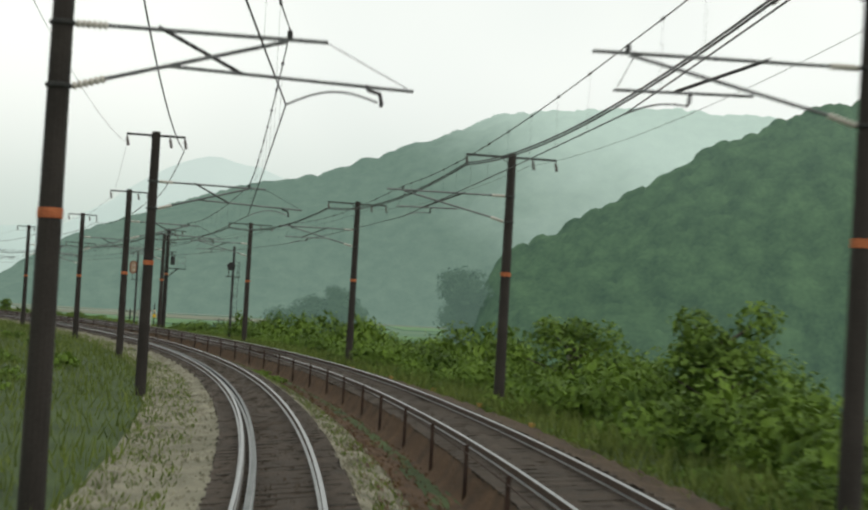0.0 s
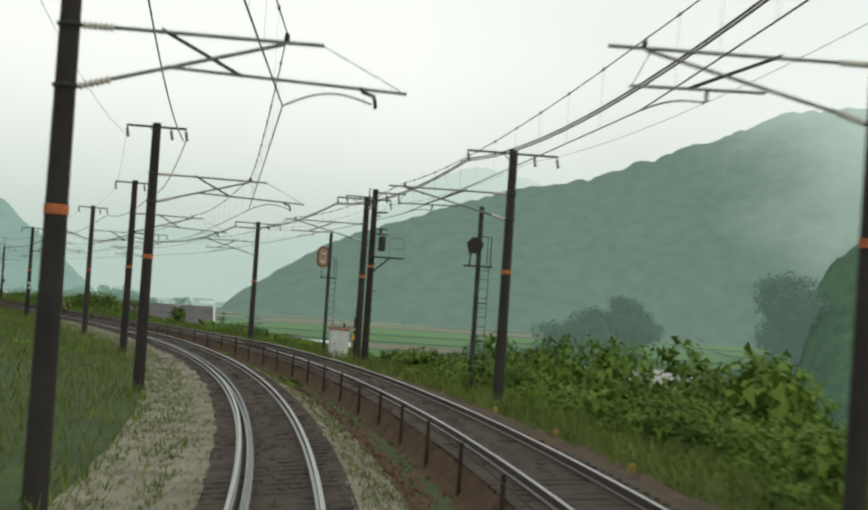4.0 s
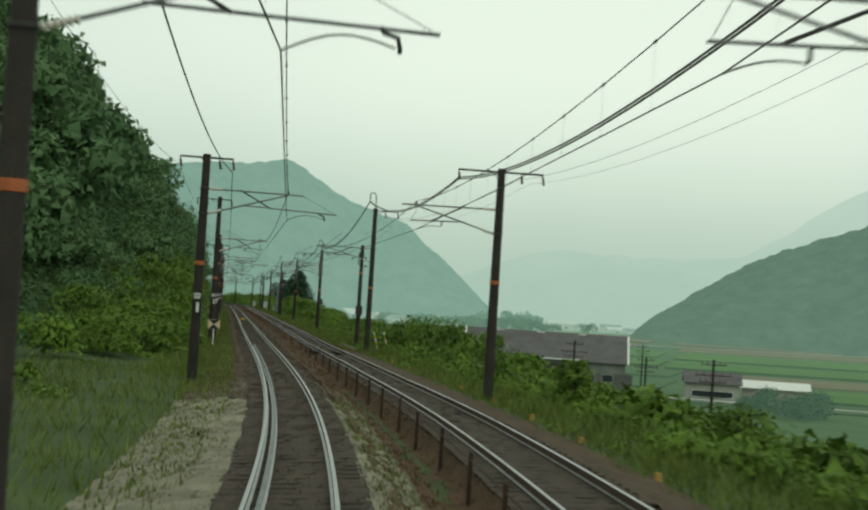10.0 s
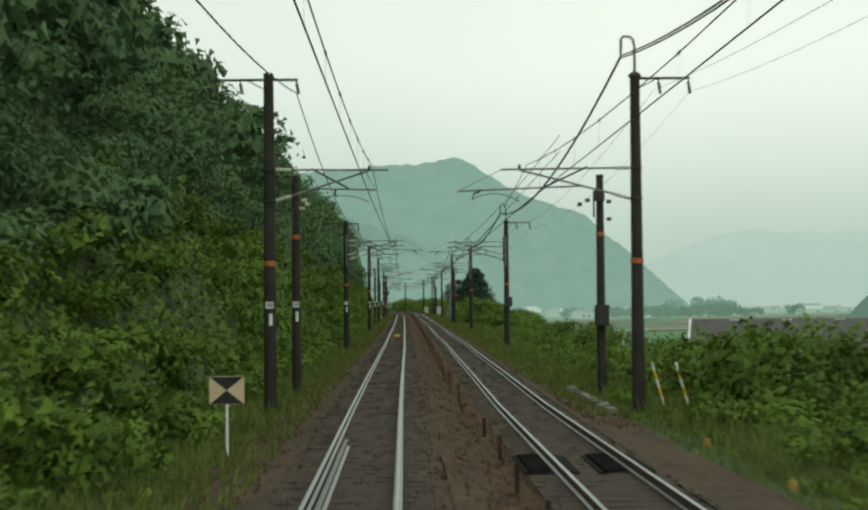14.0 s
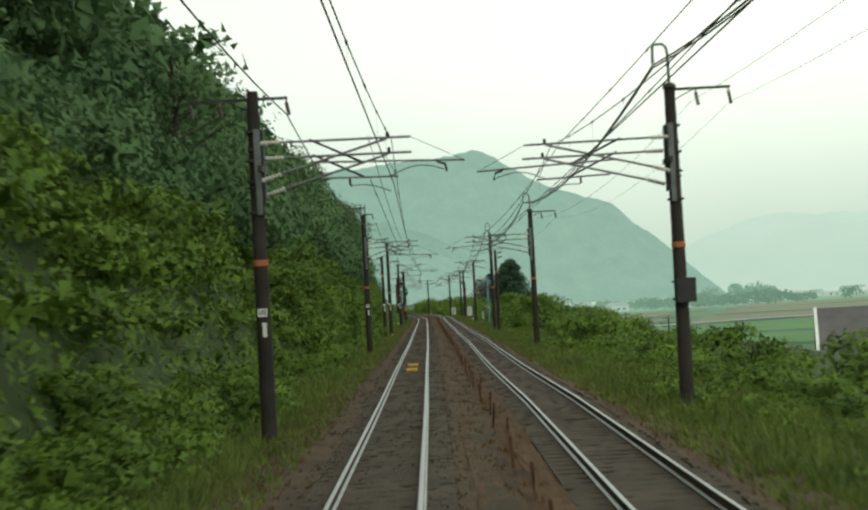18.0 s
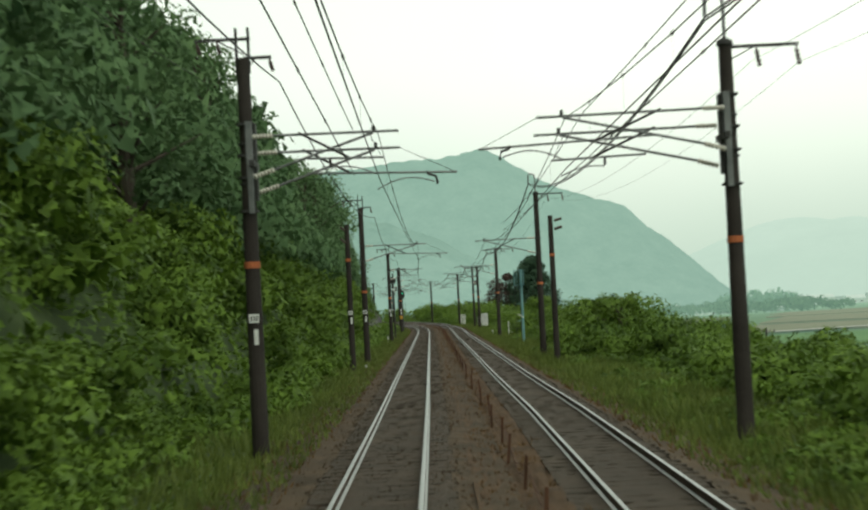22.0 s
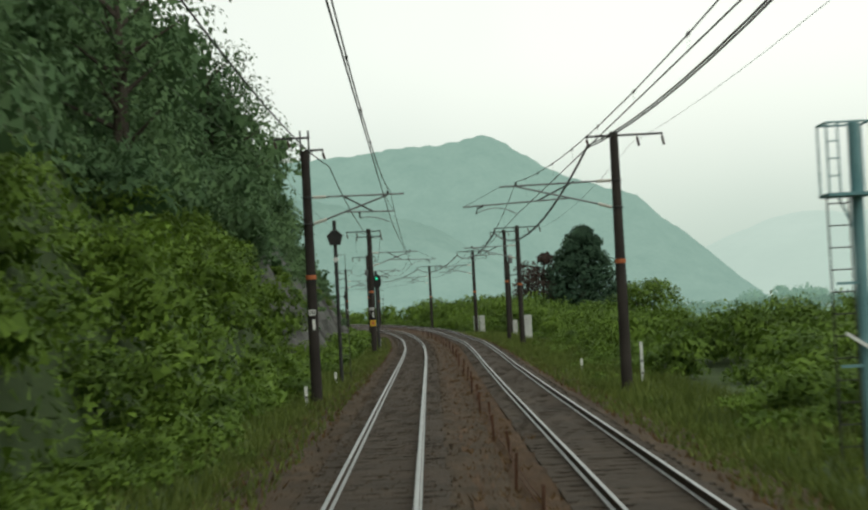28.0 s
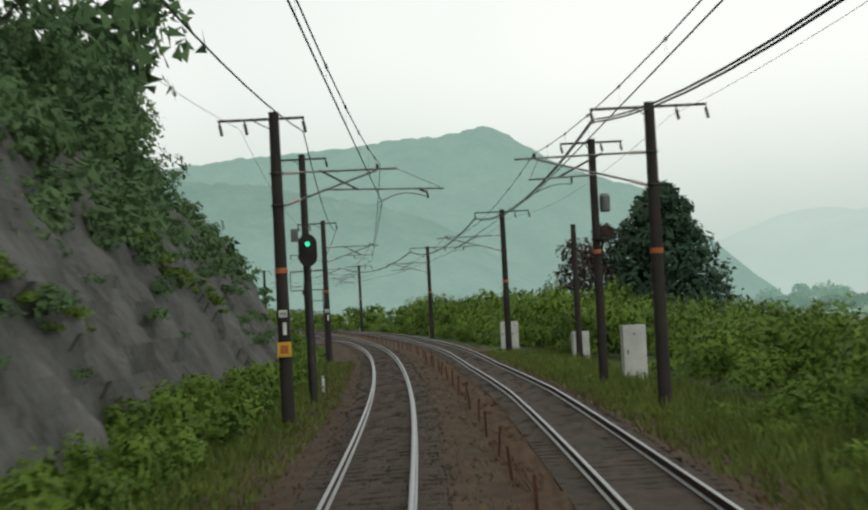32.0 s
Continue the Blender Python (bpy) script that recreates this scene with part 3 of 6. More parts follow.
# ---- rails and sleepers ----
def rail(name, lat0, zf, s0, s1, parent, mat=M_RUST, worn=True, label=""):
    """A flat-bottomed rail swept along the line."""
    s = np.arange(s0, s1 + 0.01, 2.0)
    prof = [(-0.061, -0.150), (0.061, -0.150), (0.055, -0.135), (0.010, -0.120), (0.010, -0.045), (0.033, -0.032), (0.033, -0.004),
            (-0.033, -0.004), (-0.033, -0.032), (-0.010, -0.045), (-0.010, -0.120), (-0.055, -0.135)]
    off = np.array(prof)
    a = cant(s)
    base = lat0(s)[:, None]
    lat = base + off[None, :, 0]
    z = zf(s)[:, None] + off[None, :, 1] + (off[None, :, 0]) * np.sin(a)[:, None]
    v = P(s[:, None], lat, z)
    n = len(prof)
    b = Build()
    f = [(i * n + j, (i + 1) * n + j, (i + 1) * n + (j + 1) % n, i * n + (j + 1) % n) for i in range(len(s) - 1) for j in range(n)]
    b.add(v.reshape(-1, 3), f)
    r = part(name, b, mat, parent, label)
    for k in (-1, 1):
        v = P(s[:, None], base + np.array([[k * 0.013, k * 0.059]]), zf(s)[:, None] + np.array([[-0.1165, -0.1315]]))
        part("rail_foot", Build().add(v.reshape(-1, 3), [(2 * i, 2 * i + 1, 2 * i + 3, 2 * i + 2)[::k] for i in range(len(s) - 1)]), M_FOOT, r, "wet grey rail foot")
    if worn:
        h = np.array([(-0.029, -0.003), (-0.025, 0.0), (0.025, 0.0), (0.029, -0.003)])
        v = P(s[:, None], base + h[None, :, 0], zf(s)[:, None] + h[None, :, 1] + h[None, :, 0] * np.sin(a)[:, None])
        part("running_surface", Build().add(v.reshape(-1, 3), [(i * 4 + j, i * 4 + j + 1, i * 4 + 5 + j, i * 4 + 4 + j)
             for i in range(len(s) - 1) for j in range(3)]), M_RAIL, r, "polished steel running surface")
    return r


near_track = tagged(empty("railway_track"), "near railway track with steel rails on dark sleepers", "railway track")
far_track = tagged(empty("railway_track"), "far railway track with steel rails on dark sleepers", "railway track")
G2 = GAUGE / 2 + 0.0325
for track, mid, h0, tilt in ((near_track, lambda s: 0 * s, lambda s: 0 * s, cant), (far_track, mid_far, rise, cant_far)):
    for side in (-1, 1):
        rail("rail", (lambda s, side=side, mid=mid: mid(s) + side * G2), (lambda s, side=side, h0=h0, tilt=tilt: h0(s) + side * G2 * np.sin(tilt(s))), -60, 720, track)
rail("guard_rail", lambda s: 0 * s - G2 + 0.19, lambda s: (-G2 + 0.19) * np.sin(cant(s)) - 0.01, -60, 231, near_track, M_STEEL, False, "grey steel guard rail inside the curve")

sleeper_mesh = Build().box((0, 0, 0), (2.1, 0.21, 0.14), bevel=0.02).mesh("sleeper", M_SLEEPER)


def lay_sleepers(track, mid, h0, tilt, s0, s1, step):
    k = 0
    rest = Build()
    for s in np.arange(s0, s1, step):
        m = at(s, float(mid(s)), float(h0(np.array(s))) - 0.226) @ Matrix.Rotation(-float(tilt(s)), 4, 'Y')
        if 8 < s and k < 290:
            part("sleeper", sleeper_mesh, None, track, m=m)
            k += 1
        else:
            rest.box((0, 0, 0), (2.1, 0.21, 0.14))
            rest.v[-1] = rest.v[-1] @ np.array(m.to_3x3()).T + np.array(m.translation)
    tagged(part("sleeper_row", rest, M_SLEEPER, track), "dark wooden sleepers", kind="stuff")


lay_sleepers(near_track, lambda s: 0.0, lambda s: 0.0, cant, -20, 640, 0.62)
lay_sleepers(far_track, mid_far, rise, cant_far, -20, 640, 0.62)


# ---- overhead line poles ----
def insulator(b, p, q, r=0.055, ribs=6):
    """A ribbed rod from p to q."""
    p, q = np.asarray(p, float), np.asarray(q, float)
    n = ribs * 2 + 1
    b.tube([p + (q - p) * i / (n - 1) for i in range(n)], [r if i % 2 else r * 0.55 for i in range(n)], 8)


def bracket(pole, w, side, z, push, y=0.0):
    """A hinged cantilever whose wire hangs w from the pole; side is +1 when the track lies to the right."""
    def q(x, h):
        return (side * x, y, z + h)
    arm = part("cantilever", Build().tube([q(0.55, 5.76), q(w + 0.48, 5.74)], 0.026, 8), M_STEEL, pole, "grey steel cantilever tube")
    b = Build()
    insulator(b, q(0.16, 5.76), q(0.56, 5.76))
    part("insulator", b, M_INSUL, arm, "ribbed cream insulator")
    b = Build()
    insulator(b, q(0.16, 4.98), q(0.56, 5.10))
    part("insulator", b, M_INSUL, arm, "ribbed cream insulator")
    part("diagonal_tube", Build().tube([q(0.54, 5.095), q(w - 0.02, 5.72)], 0.026, 8), M_STEEL, arm)
    part("strut", Build().tube([q(0.42 * w, 5.79), q(0.80 * w, 5.27)], 0.024, 8), M_DARKSTEEL, arm)
    if push:
        part("registration_tube", Build().tube([q(0.45 * w, 5.31), q(w + 1.58, 5.20)], 0.022, 8), M_STEEL, arm)
        part("tie_wire", Build().tube([q(w + 0.46, 5.74), q(w + 1.5, 5.23)], 0.006, 5), M_WIRE, arm)
        part("drop_bracket", Build().tube([q(w + 0.98, 5.24), q(w + 1.02, 5.18), q(w + 1.16, 5.14), q(w + 1.19, 5.02), q(w + 1.18, 4.98)], 0.026, 7), M_DARKSTEEL, arm)
        pts = [q(w + 1.14 - 1.14 * k, 5.03 + 0.15 * math.sin(math.pi * k) - 0.10 * k) for k in np.linspace(0, 1, 9)]
    else:
        part("registration_tube", Build().tube([q(0.48 * w, 5.28), q(w + 0.17, 5.24)], 0.022, 8), M_STEEL, arm)
        part("tie_wire", Build().tube([q(w - 0.1, 5.74), q(w + 0.12, 5.28)], 0.006, 5), M_WIRE, arm)
        part("drop_bracket", Build().tube([q(w - 0.86, 5.26), q(w - 0.86, 5.12), q(w - 0.82, 5.08)], 0.026, 7), M_DARKSTEEL, arm)
        pts = [q(w - 0.84 + 0.84 * k, 5.09 + 0.07 * math.sin(math.pi * k) - 0.16 * k) for k in np.linspace(0, 1, 9)]
    part("steady_arm", Build().tube(pts, 0.014, 6), M_STEEL, arm)
    part("clamp", Build().lathe(q(w, 5.74), [(0.02, 0), (0.035, 0.03), (0.035, 0.10), (0.015, 0.13)], 8), M_DARKSTEEL, arm)
    return arm


def crossarm(pole, top, x0, x1, drops, hang=0.28):
    a = part("crossarm", Build().box(((x0 + x1) / 2, 0.12, top), (x1 - x0, 0.06, 0.06)), M_DARKSTEEL, pole, "dark steel crossarm")
    for x in drops:
        b = Build()
        b.tube([(x, 0.12, top - 0.03), (x, 0.12, top - 0.10)], 0.02, 6)
        insulator(b, (x, 0.12, top - 0.09), (x + 0.05, 0.12, top - hang), 0.05, 4)
        part("insulator", b, M_INSULD, a, "hanging brown insulator")
    part("brace", Build().tube([(x0 * 0.6 + x1 * 0.4, 0.12, top - 0.02), (0.0, 0.12, top - 0.30)], 0.014, 6), M_DARKSTEEL, a)
    return a


def shaft(pole, z0, z1, r0, r1):
    n = 9
    return part("shaft", Build().lathe((0, 0, 0), [(r0 + (r1 - r0) * k, z0 + (z1 - z0) * k) for k in np.linspace(0, 1, n)], 14), M_POLE, pole)


def band(pole, z, r, mat=M_ORANGE, h=0.13):
    return part("band", Build().lathe((0, 0, z - h / 2), [(r, 0), (r + 0.008, 0.004), (r + 0.008, h - 0.004), (r, h)], 14), mat, pole, "orange painted band")


def plate(pole, z, r, w=0.20, h=0.17, tall=True):
    p = part("number_plate", Build().box((0.0, -r - 0.012, z), (w, 0.012, h)), M_WHITE, pole, "white enamel plate with dark marks")
    for k in (-0.26, 0.02, 0.28):
        part("mark", Build().box((k * w, -r - 0.020, z), (w * 0.14, 0.004, h * 0.62)), M_BAR, p)
    if tall:
        part("strip_plate", Build().box((0.03, -r - 0.012, z - 0.36), (0.085, 0.012, 0.30)), M_WHITE, pole, "narrow white strip plate")
    return p


def collar(pole, z, r):
    part("collar", Build().lathe((0, 0, z - 0.03), [(r, 0), (r + 0.03, 0.01), (r + 0.03, 0.05), (r, 0.06)], 12), M_DARKSTEEL, pole)


def radius(z, top, r0=0.175, r1=0.125):
    return r0 + (r1 - r0) * (z + 1.2) / (top + 1.2)


def line_pole(s, lat, top, wire, side, push, arms="wide", double=False, plates=True, zb=0.0, band_z=3.4, extra=None):
    """A concrete pole of the overhead line; side +1 stands left of its track."""
    pole = empty("catenary_pole", at(s, lat, 0.0))
    w = abs(wire - lat)
    shaft(pole, -1.2 + min(zb, 0.0), top, 0.175, 0.125)
    band(pole, band_z + zb, radius(band_z + zb, top) + 0.004)
    for z in (4.98, 5.76):
        collar(pole, z + zb, radius(z + zb, top))
    if double:
        part("backing_channel", Build().box((side * 0.13, 0, zb + 5.35), (0.10, 1.0, 0.12)).box((side * 0.15, 0, zb + 5.4), (0.09, 0.24, 1.5), bevel=0.02), M_DARKSTEEL, pole,
             "steel channel carrying two cantilevers")
        bracket(pole, w, side, zb + 0.10, push, -0.45)
        bracket(pole, w, side, zb - 0.14, not push, 0.45)
    else:
        bracket(pole, w, side, zb, push)
    if plates:
        plate(pole, 2.36 + zb, radius(2.36, top))
    if arms == "wide":
        a0, a1 = (-1.35, 0.35) if s == 131.7 else (-0.85, 0.85) if side > 0 else (-0.8, 1.45) if 440 < s < 480 else (-1.4, 1.4)
        crossarm(pole, top - 0.10, a0, a1, (a0 + 0.02, a1 * 0.48, a1 - 0.02), 0.34)
    elif arms == "left":
        crossarm(pole, top - 0.15, -1.37, 0.73, (-1.33, -0.72, 0.70), 0.36)
    elif arms == "frame":
        part("top_frame", Build().box((-0.12, 0, top + 0.15), (0.05, 0.06, 0.9)).box((0.12, 0, top + 0.15), (0.05, 0.06, 0.9)), M_DARKSTEEL, pole, "twin steel uprights on the pole's head")
        crossarm(pole, top + 0.40, -0.95, 0.15, (-0.9, -0.5))
        crossarm(pole, top + 0.02, 0.0, 0.55, (0.52,))
    elif arms == "hoop":
        hoop = [(0, 0, top - 0.05), (0, 0, top + 0.75), (-0.03, 0, top + 0.92), (-0.12, 0, top + 1.0), (-0.30, 0, top + 1.0), (-0.34, 0, top + 0.95), (-0.35, 0, top + 0.55)]
        part("hoop", Build().tube(hoop, 0.035, 8), M_STEEL, pole, "bent steel pipe on the pole's head")
        part("cap", Build().lathe((0, 0, top - 0.05), [(0.14, 0), (0.17, 0.03), (0.15, 0.10), (0.05, 0.16)], 12), M_DARKSTEEL, pole)
        crossarm(pole, top - 0.05, 0.0, 1.42, (0.62, 1.38), 0.40)
    word = {"wide": "with a wide crossarm", "left": "with a crossarm of hanging insulators", "frame": "with a steel top frame", "hoop": "with a bent pipe hoop on top"}[arms]
    tagged(pole, "dark concrete overhead-line pole " + word, "utility pole", "poles along the railway")
    return pole


# place along the line, offset, height of the head, offset of its wire
RIGHT = [(-8.0, 7.6, 7.3, 4.3), (22.0, 7.6, 7.3, 4.28), (49.8, 7.62, 7.35, 4.35), (78.0, 7.58, 7.4, 4.4), (106.2, 7.65, 7.4, 4.4), (131.7, 7.4, 7.3, 4.2), (158.0, 6.92, 7.0, 3.98),
         (195.8, 6.68, 7.1, 3.97), (242.6, 6.58, 8.1, 3.62), (298.8, 6.58, 7.05, 3.6), (353.0, 6.6, 7.12, 3.4), (408.4, 6.5, 8.07, 3.72), (462.7, 6.48, 7.18, 3.55),
         (515.5, 6.55, 6.95, 3.75), (561.0, 6.5, 7.05, 3.6), (607.5, 6.5, 7.0, 3.7), (655.0, 6.5, 7.0, 3.7)]
LEFT = [(-8.0, -3.0, 7.2, -0.25), (21.0, -3.0, 7.2, -0.2), (49.5, -3.0, 7.2, -0.23), (78.0, -3.0, 7.2, -0.25), (104.9, -3.0, 7.2, -0.25), (131.6, -3.0, 7.2, -0.4), (158.6, -2.9, 7.2, -0.35),
        (195.5, -2.8, 6.85, -0.16), (242.4, -2.7, 8.2, -0.18), (295.3, -2.7, 7.0, 0.1), (354.0, -2.65, 7.45, -0.15), (408.3, -2.6, 7.75, 0.22), (463.4, -2.6, 7.15, -0.21),
        (516.3, -2.45, 7.25, 0.0), (566.0, -2.65, 7.2, -0.2), (615.0, -2.65, 7.2, 0.0), (664.0, -2.65, 7.2, 0.0)]
for s, lat, top, wire in RIGHT:
    kind = "wide" if s < 215 or s > 440 else "hoop"
    line_pole(s, lat, top, wire, -1, s in (242.6, 298.8, 353.0, 462.7), kind, s in (298.8, 353.0), False, 0.30 if s < 140 else 0.0)
for s, lat, top, wire in LEFT:
    kind = {408.3: "frame", 354.0: "frame", 463.4: "frame"}.get(s, "left" if s > 205 else "wide")
    line_pole(s, lat, top, wire, 1, s not in (242.4, 354.0, 463.4, 566.0), kind, s in (295.3, 354.0), s > 180)

# sleeves and boxes on single poles
p = tagged(empty("pole_box", at(298.8, 6.58, 0.0)), "dark steel box clamped to a line pole", "box", "boxes on poles")
part("box", Build().box((0.08, -0.22, 2.35), (0.46, 0.16, 0.56), bevel=0.02), M_DARKSTEEL, p)
for z in (2.15, 2.55):
    part("clamp", Build().box((0.0, -0.02, z), (0.38, 0.38, 0.05), bevel=0.05), M_DARKSTEEL, p)
for s, lat in ((298.8, 6.58), (353.0, 6.6), (295.3, -2.7), (354.0, -2.65)):
    side = -1 if lat > 0 else 1
    p = tagged(empty("cable_cover", at(s, lat, 0.0)), "grey steel cable cover strapped up a line pole", "cable cover", "cable covers")
    part("cover", Build().box((side * 0.06, -0.165, 5.62), (0.14, 0.05, 1.15), bevel=0.015).box((side * 0.06, -0.170, 4.75), (0.12, 0.05, 0.70), bevel=0.015), M_STEEL, p)
    for z in (4.45, 5.10, 5.54, 6.15):
        part("strap", Build().box((0, 0, z), (0.36, 0.37, 0.045), bevel=0.07), M_DARKSTEEL, p)

# ---- wires ----
def span(b, p, q, sag, r, n=9):
    p, q = np.asarray(p, float), np.asarray(q, float)
    k = np.linspace(0, 1, n)[:, None]
    pts = p + (q - p) * k
    pts[:, 2] -= (4 * sag * k * (1 - k))[:, 0]
    b.tube(pts, r, 5, False)
    return pts


def bead(b, p, r):
    v = np.array([(1, 0, 0), (0, 1, 0), (-1, 0, 0), (0, -1, 0), (0, 0, 1.5), (0, 0, -1.5)]) * r + p
    b.add(v, [(0, 1, 4), (1, 2, 4), (2, 3, 4), (3, 0, 4), (1, 0, 5), (2, 1, 5), (3, 2, 5), (0, 3, 5)])


def overhead(poles, lift, swing, name):
    wire = tagged(empty("overhead_wire"), "dark copper contact wire hung above the " + name + " track", "overhead wire")
    lows = [P(s, w + swing(s), lift(s) + 4.93) for s, lat, top, w in poles]
    tops = [P(s, w + swing(s), lift(s) + 5.86) for s, lat, top, w in poles]
    for i in range(len(poles) - 1):
        one, two = Build(), Build()
        c = span(one, lows[i], lows[i + 1], 0.03, 0.010, 13)
        length = poles[i + 1][0] - poles[i][0]
        t = span(two, tops[i], tops[i + 1], 0.07 + 0.71 * (length / 53.0) ** 2, 0.009, 13)
        part("contact_wire", one, M_WIRE, wire)
        part("carrier_wire", two, M_WIRE, wire)
        for k in range(1, 12):
            hanger = Build().tube([t[k], c[k]], 0.0018, 3, False)
            bead(hanger, t[k], 0.026)
            part("dropper", hanger, M_WIRE, wire)


def overlap(poles, i, shift, lift, name, ends_too=True):
    """The second pair of wires where two lengths of overhead line overlap, anchored on the poles before and behind."""
    wire = tagged(empty("overhead_wire"), "second contact wire in the overlap above the " + name + " track", "overhead wire")
    hangers = Build()
    a, b, c, d = poles[i - 1:i + 3]
    for k, (z, ends) in enumerate(((5.05, 6.2), (5.95, 6.6))):
        pts = [P(a[0], a[1] * 0.35 + a[3] * 0.65, ends), P(b[0], b[3] + shift, z), P(c[0], c[3] + shift, z), P(d[0], d[1] * 0.35 + d[3] * 0.65, ends)]
        for p, q in (zip(pts[:-1], pts[1:]) if ends_too else [(pts[1], pts[2])]):
            w = Build()
            t = span(w, p, q, 0.22 * k + 0.03, 0.009, 13)
            part("carrier_wire" if k else "contact_wire", w, M_WIRE, wire)
            for m in range(1, 12):
                bead(hangers, t[m], 0.024)
    tagged(part("clips", hangers, M_WIRE, wire), "small wire clips", kind="stuff")


overlap(LEFT, 9, -0.42, 0.0, "near", False)
overlap(RIGHT, 9, 0.45, 0.0, "far")
overhead(LEFT, lambda s: 0.0, lambda s: 0.07 if s > 235 else 0.0, "near")
overhead(RIGHT, lambda s: 0.30 if s < 140 else 0.0, lambda s: float(np.interp(s, [200, 242, 299, 353, 408, 470], [0, 0.2, 0.2, 0.1, 0.05, 0])), "far")


def feeder(poles, offset, drop, r, sag, label, twin=0.0):
    line = tagged(empty("feeder_cable"), label, "cable")
    for k in ((0.0,) if not twin else (0.0, twin)):
        ends = [P(s, lat + offset(s), top + drop(s) - k) for s, lat, top, w in poles]
        for i in range(len(ends) - 1):
            b = Build()
            span(b, ends[i], ends[i + 1], sag(poles[i][0]) * (poles[i + 1][0] - poles[i][0]) / 50.0, r, 17)
            part("cable", b, M_WIRE, line)


feeder(RIGHT, lambda s: -0.78 if 440 < s < 480 else -1.38 if s < 215 or s > 440 else -0.35, lambda s: -0.36 if s < 215 or s > 440 else 0.52, 0.020, lambda s: 0.89 if s < 240 else 1.06 if s < 290 else 0.80 if s < 340 else 1.05 if s < 450 else 1.28 if s < 500 else 0.85, "thick black feeder cable along the far poles", 0.06)
feeder(RIGHT, lambda s: 0.5, lambda s: -0.35, 0.005, lambda s: 0.6, "thin earth wire along the far poles")
feeder(LEFT, lambda s: 0.70 if s > 205 else 0.83, lambda s: -0.50, 0.015, lambda s: 0.75, "black feeder cable along the near poles")
feeder(LEFT, lambda s: -0.83, lambda s: -0.38, 0.005, lambda s: 0.6, "thin wire along the near poles")
feeder([q for q in RIGHT if 120 < q[0] < 420], lambda s: 1.38 if s > 215 else 0.93, lambda s: -0.42, 0.004, lambda s: 0.7, "thin signal wire along the far poles")


# ---- auxiliary poles ----
def plain_pole(name, s, lat, top, label, bz=4.4, category="utility pole", r=(0.15, 0.11), z0=-1.2):
    p = tagged(empty(name, at(s, lat, 0.0)), label, category, "poles along the railway")
    shaft(p, z0, top, *r)
    if bz:
        band(p, bz, r[0] + (r[1] - r[0]) * (bz - z0) / (top - z0) + 0.004)
    return p


p = plain_pole("signal_wire_pole", 250.8, 6.6, 6.2, "dark concrete pole carrying a dark cabinet and insulators")
part("cabinet", Build().box((0, -0.22, 1.95), (0.42, 0.26, 0.62), bevel=0.03), M_DARKSTEEL, p, "dark grey steel cabinet")
part("bracket", Build().box((-0.05, -0.16, 5.55), (0.34, 0.10, 0.32)).box((-0.2, -0.16, 5.25), (0.05, 0.05, 0.7)), M_DARKSTEEL, p)
for x, z in ((-0.62, 5.30), (-0.38, 5.42), (0.26, 5.38), (0.26, 4.85)):
    b = Build()
    insulator(b, (x - 0.07, -0.1, z), (x + 0.07, -0.1, z), 0.075, 2)
    part("insulator", b, M_INSULD, p)
p = plain_pole("signal_wire_pole", 251.0, -2.6, 6.25, "dark concrete pole with white insulators and stay wires")
plate(p, 2.36, 0.135)
for x, z in ((0.26, 5.5), (0.36, 5.38), (0.2, 5.25)):
    b = Build()
    insulator(b, (x - 0.08, -0.1, z), (x + 0.08, -0.1, z), 0.07, 2)
    part("insulator", b, M_INSUL, p)
part("stay_wire", Build().tube([(0, 0, 5.6), (-1.0, -1.6, -0.2)], 0.010, 5), M_STEEL, p)
part("stay_wire", Build().tube([(0, 0, 5.3), (-0.7, -1.5, -0.2)], 0.010, 5), M_STEEL, p)
p = plain_pole("signal_wire_pole", 398.3, 6.45, 6.35, "dark concrete pole with side insulators", 4.55)
for z in (6.1, 5.72):
    b = Build()
    insulator(b, (0.16, -0.1, z), (0.52, -0.1, z + 0.1), 0.08, 3)
    part("insulator", b, M_INSULD, p)
p = plain_pole("signal_wire_pole", 397.6, -2.85, 6.35, "dark concrete pole with hanging insulators and orange band", 4.75)
plate(p, 2.36, 0.135)
for z in (6.15, 5.6):
    b = Build()
    insulator(b, (-0.30, -0.1, z + 0.12), (-0.08, -0.1, z - 0.05), 0.07, 3)
    part("insulator", b, M_INSULD, p)
plain_pole("signal_wire_pole", 548.0, 8.35, 5.55, "short dark pole beside a white cabinet", 0)

# pole with a railed platform and transformer beside the pole at the end of the curve
p = plain_pole("platform_pole", 132.6, 7.95, 7.75, "dark concrete pole with a railed steel platform and transformer", 4.2, r=(0.17, 0.13))
crossarm(p, 7.62, -0.12, 1.45, (0.55, 1.12), 0.46)
crossarm(p, 7.28, -0.1, 0.80, (0.76,), 0.40)
crossarm(p, 7.36, -1.35, 0.1, (-1.3,), 0.30)
part("side_frame", Build().box((-0.26, 0.06, 7.30), (0.05, 0.05, 0.95)).box((-0.13, 0.06, 6.84), (0.3, 0.05, 0.05)), M_DARKSTEEL, p, "steel side frame")
part("fuse_arm", Build().tube([(0, 0, 6.62), (0.25, 0, 6.70), (0.62, 0, 6.72)], 0.045, 7).tube([(0, 0, 6.55), (0.3, 0, 6.52)], 0.03, 6), M_DARKSTEEL, p, "bent steel arm")
part("platform", Build().box((0.67, 0.0, 4.65), (1.56, 0.7, 0.06)), M_DARKSTEEL, p)
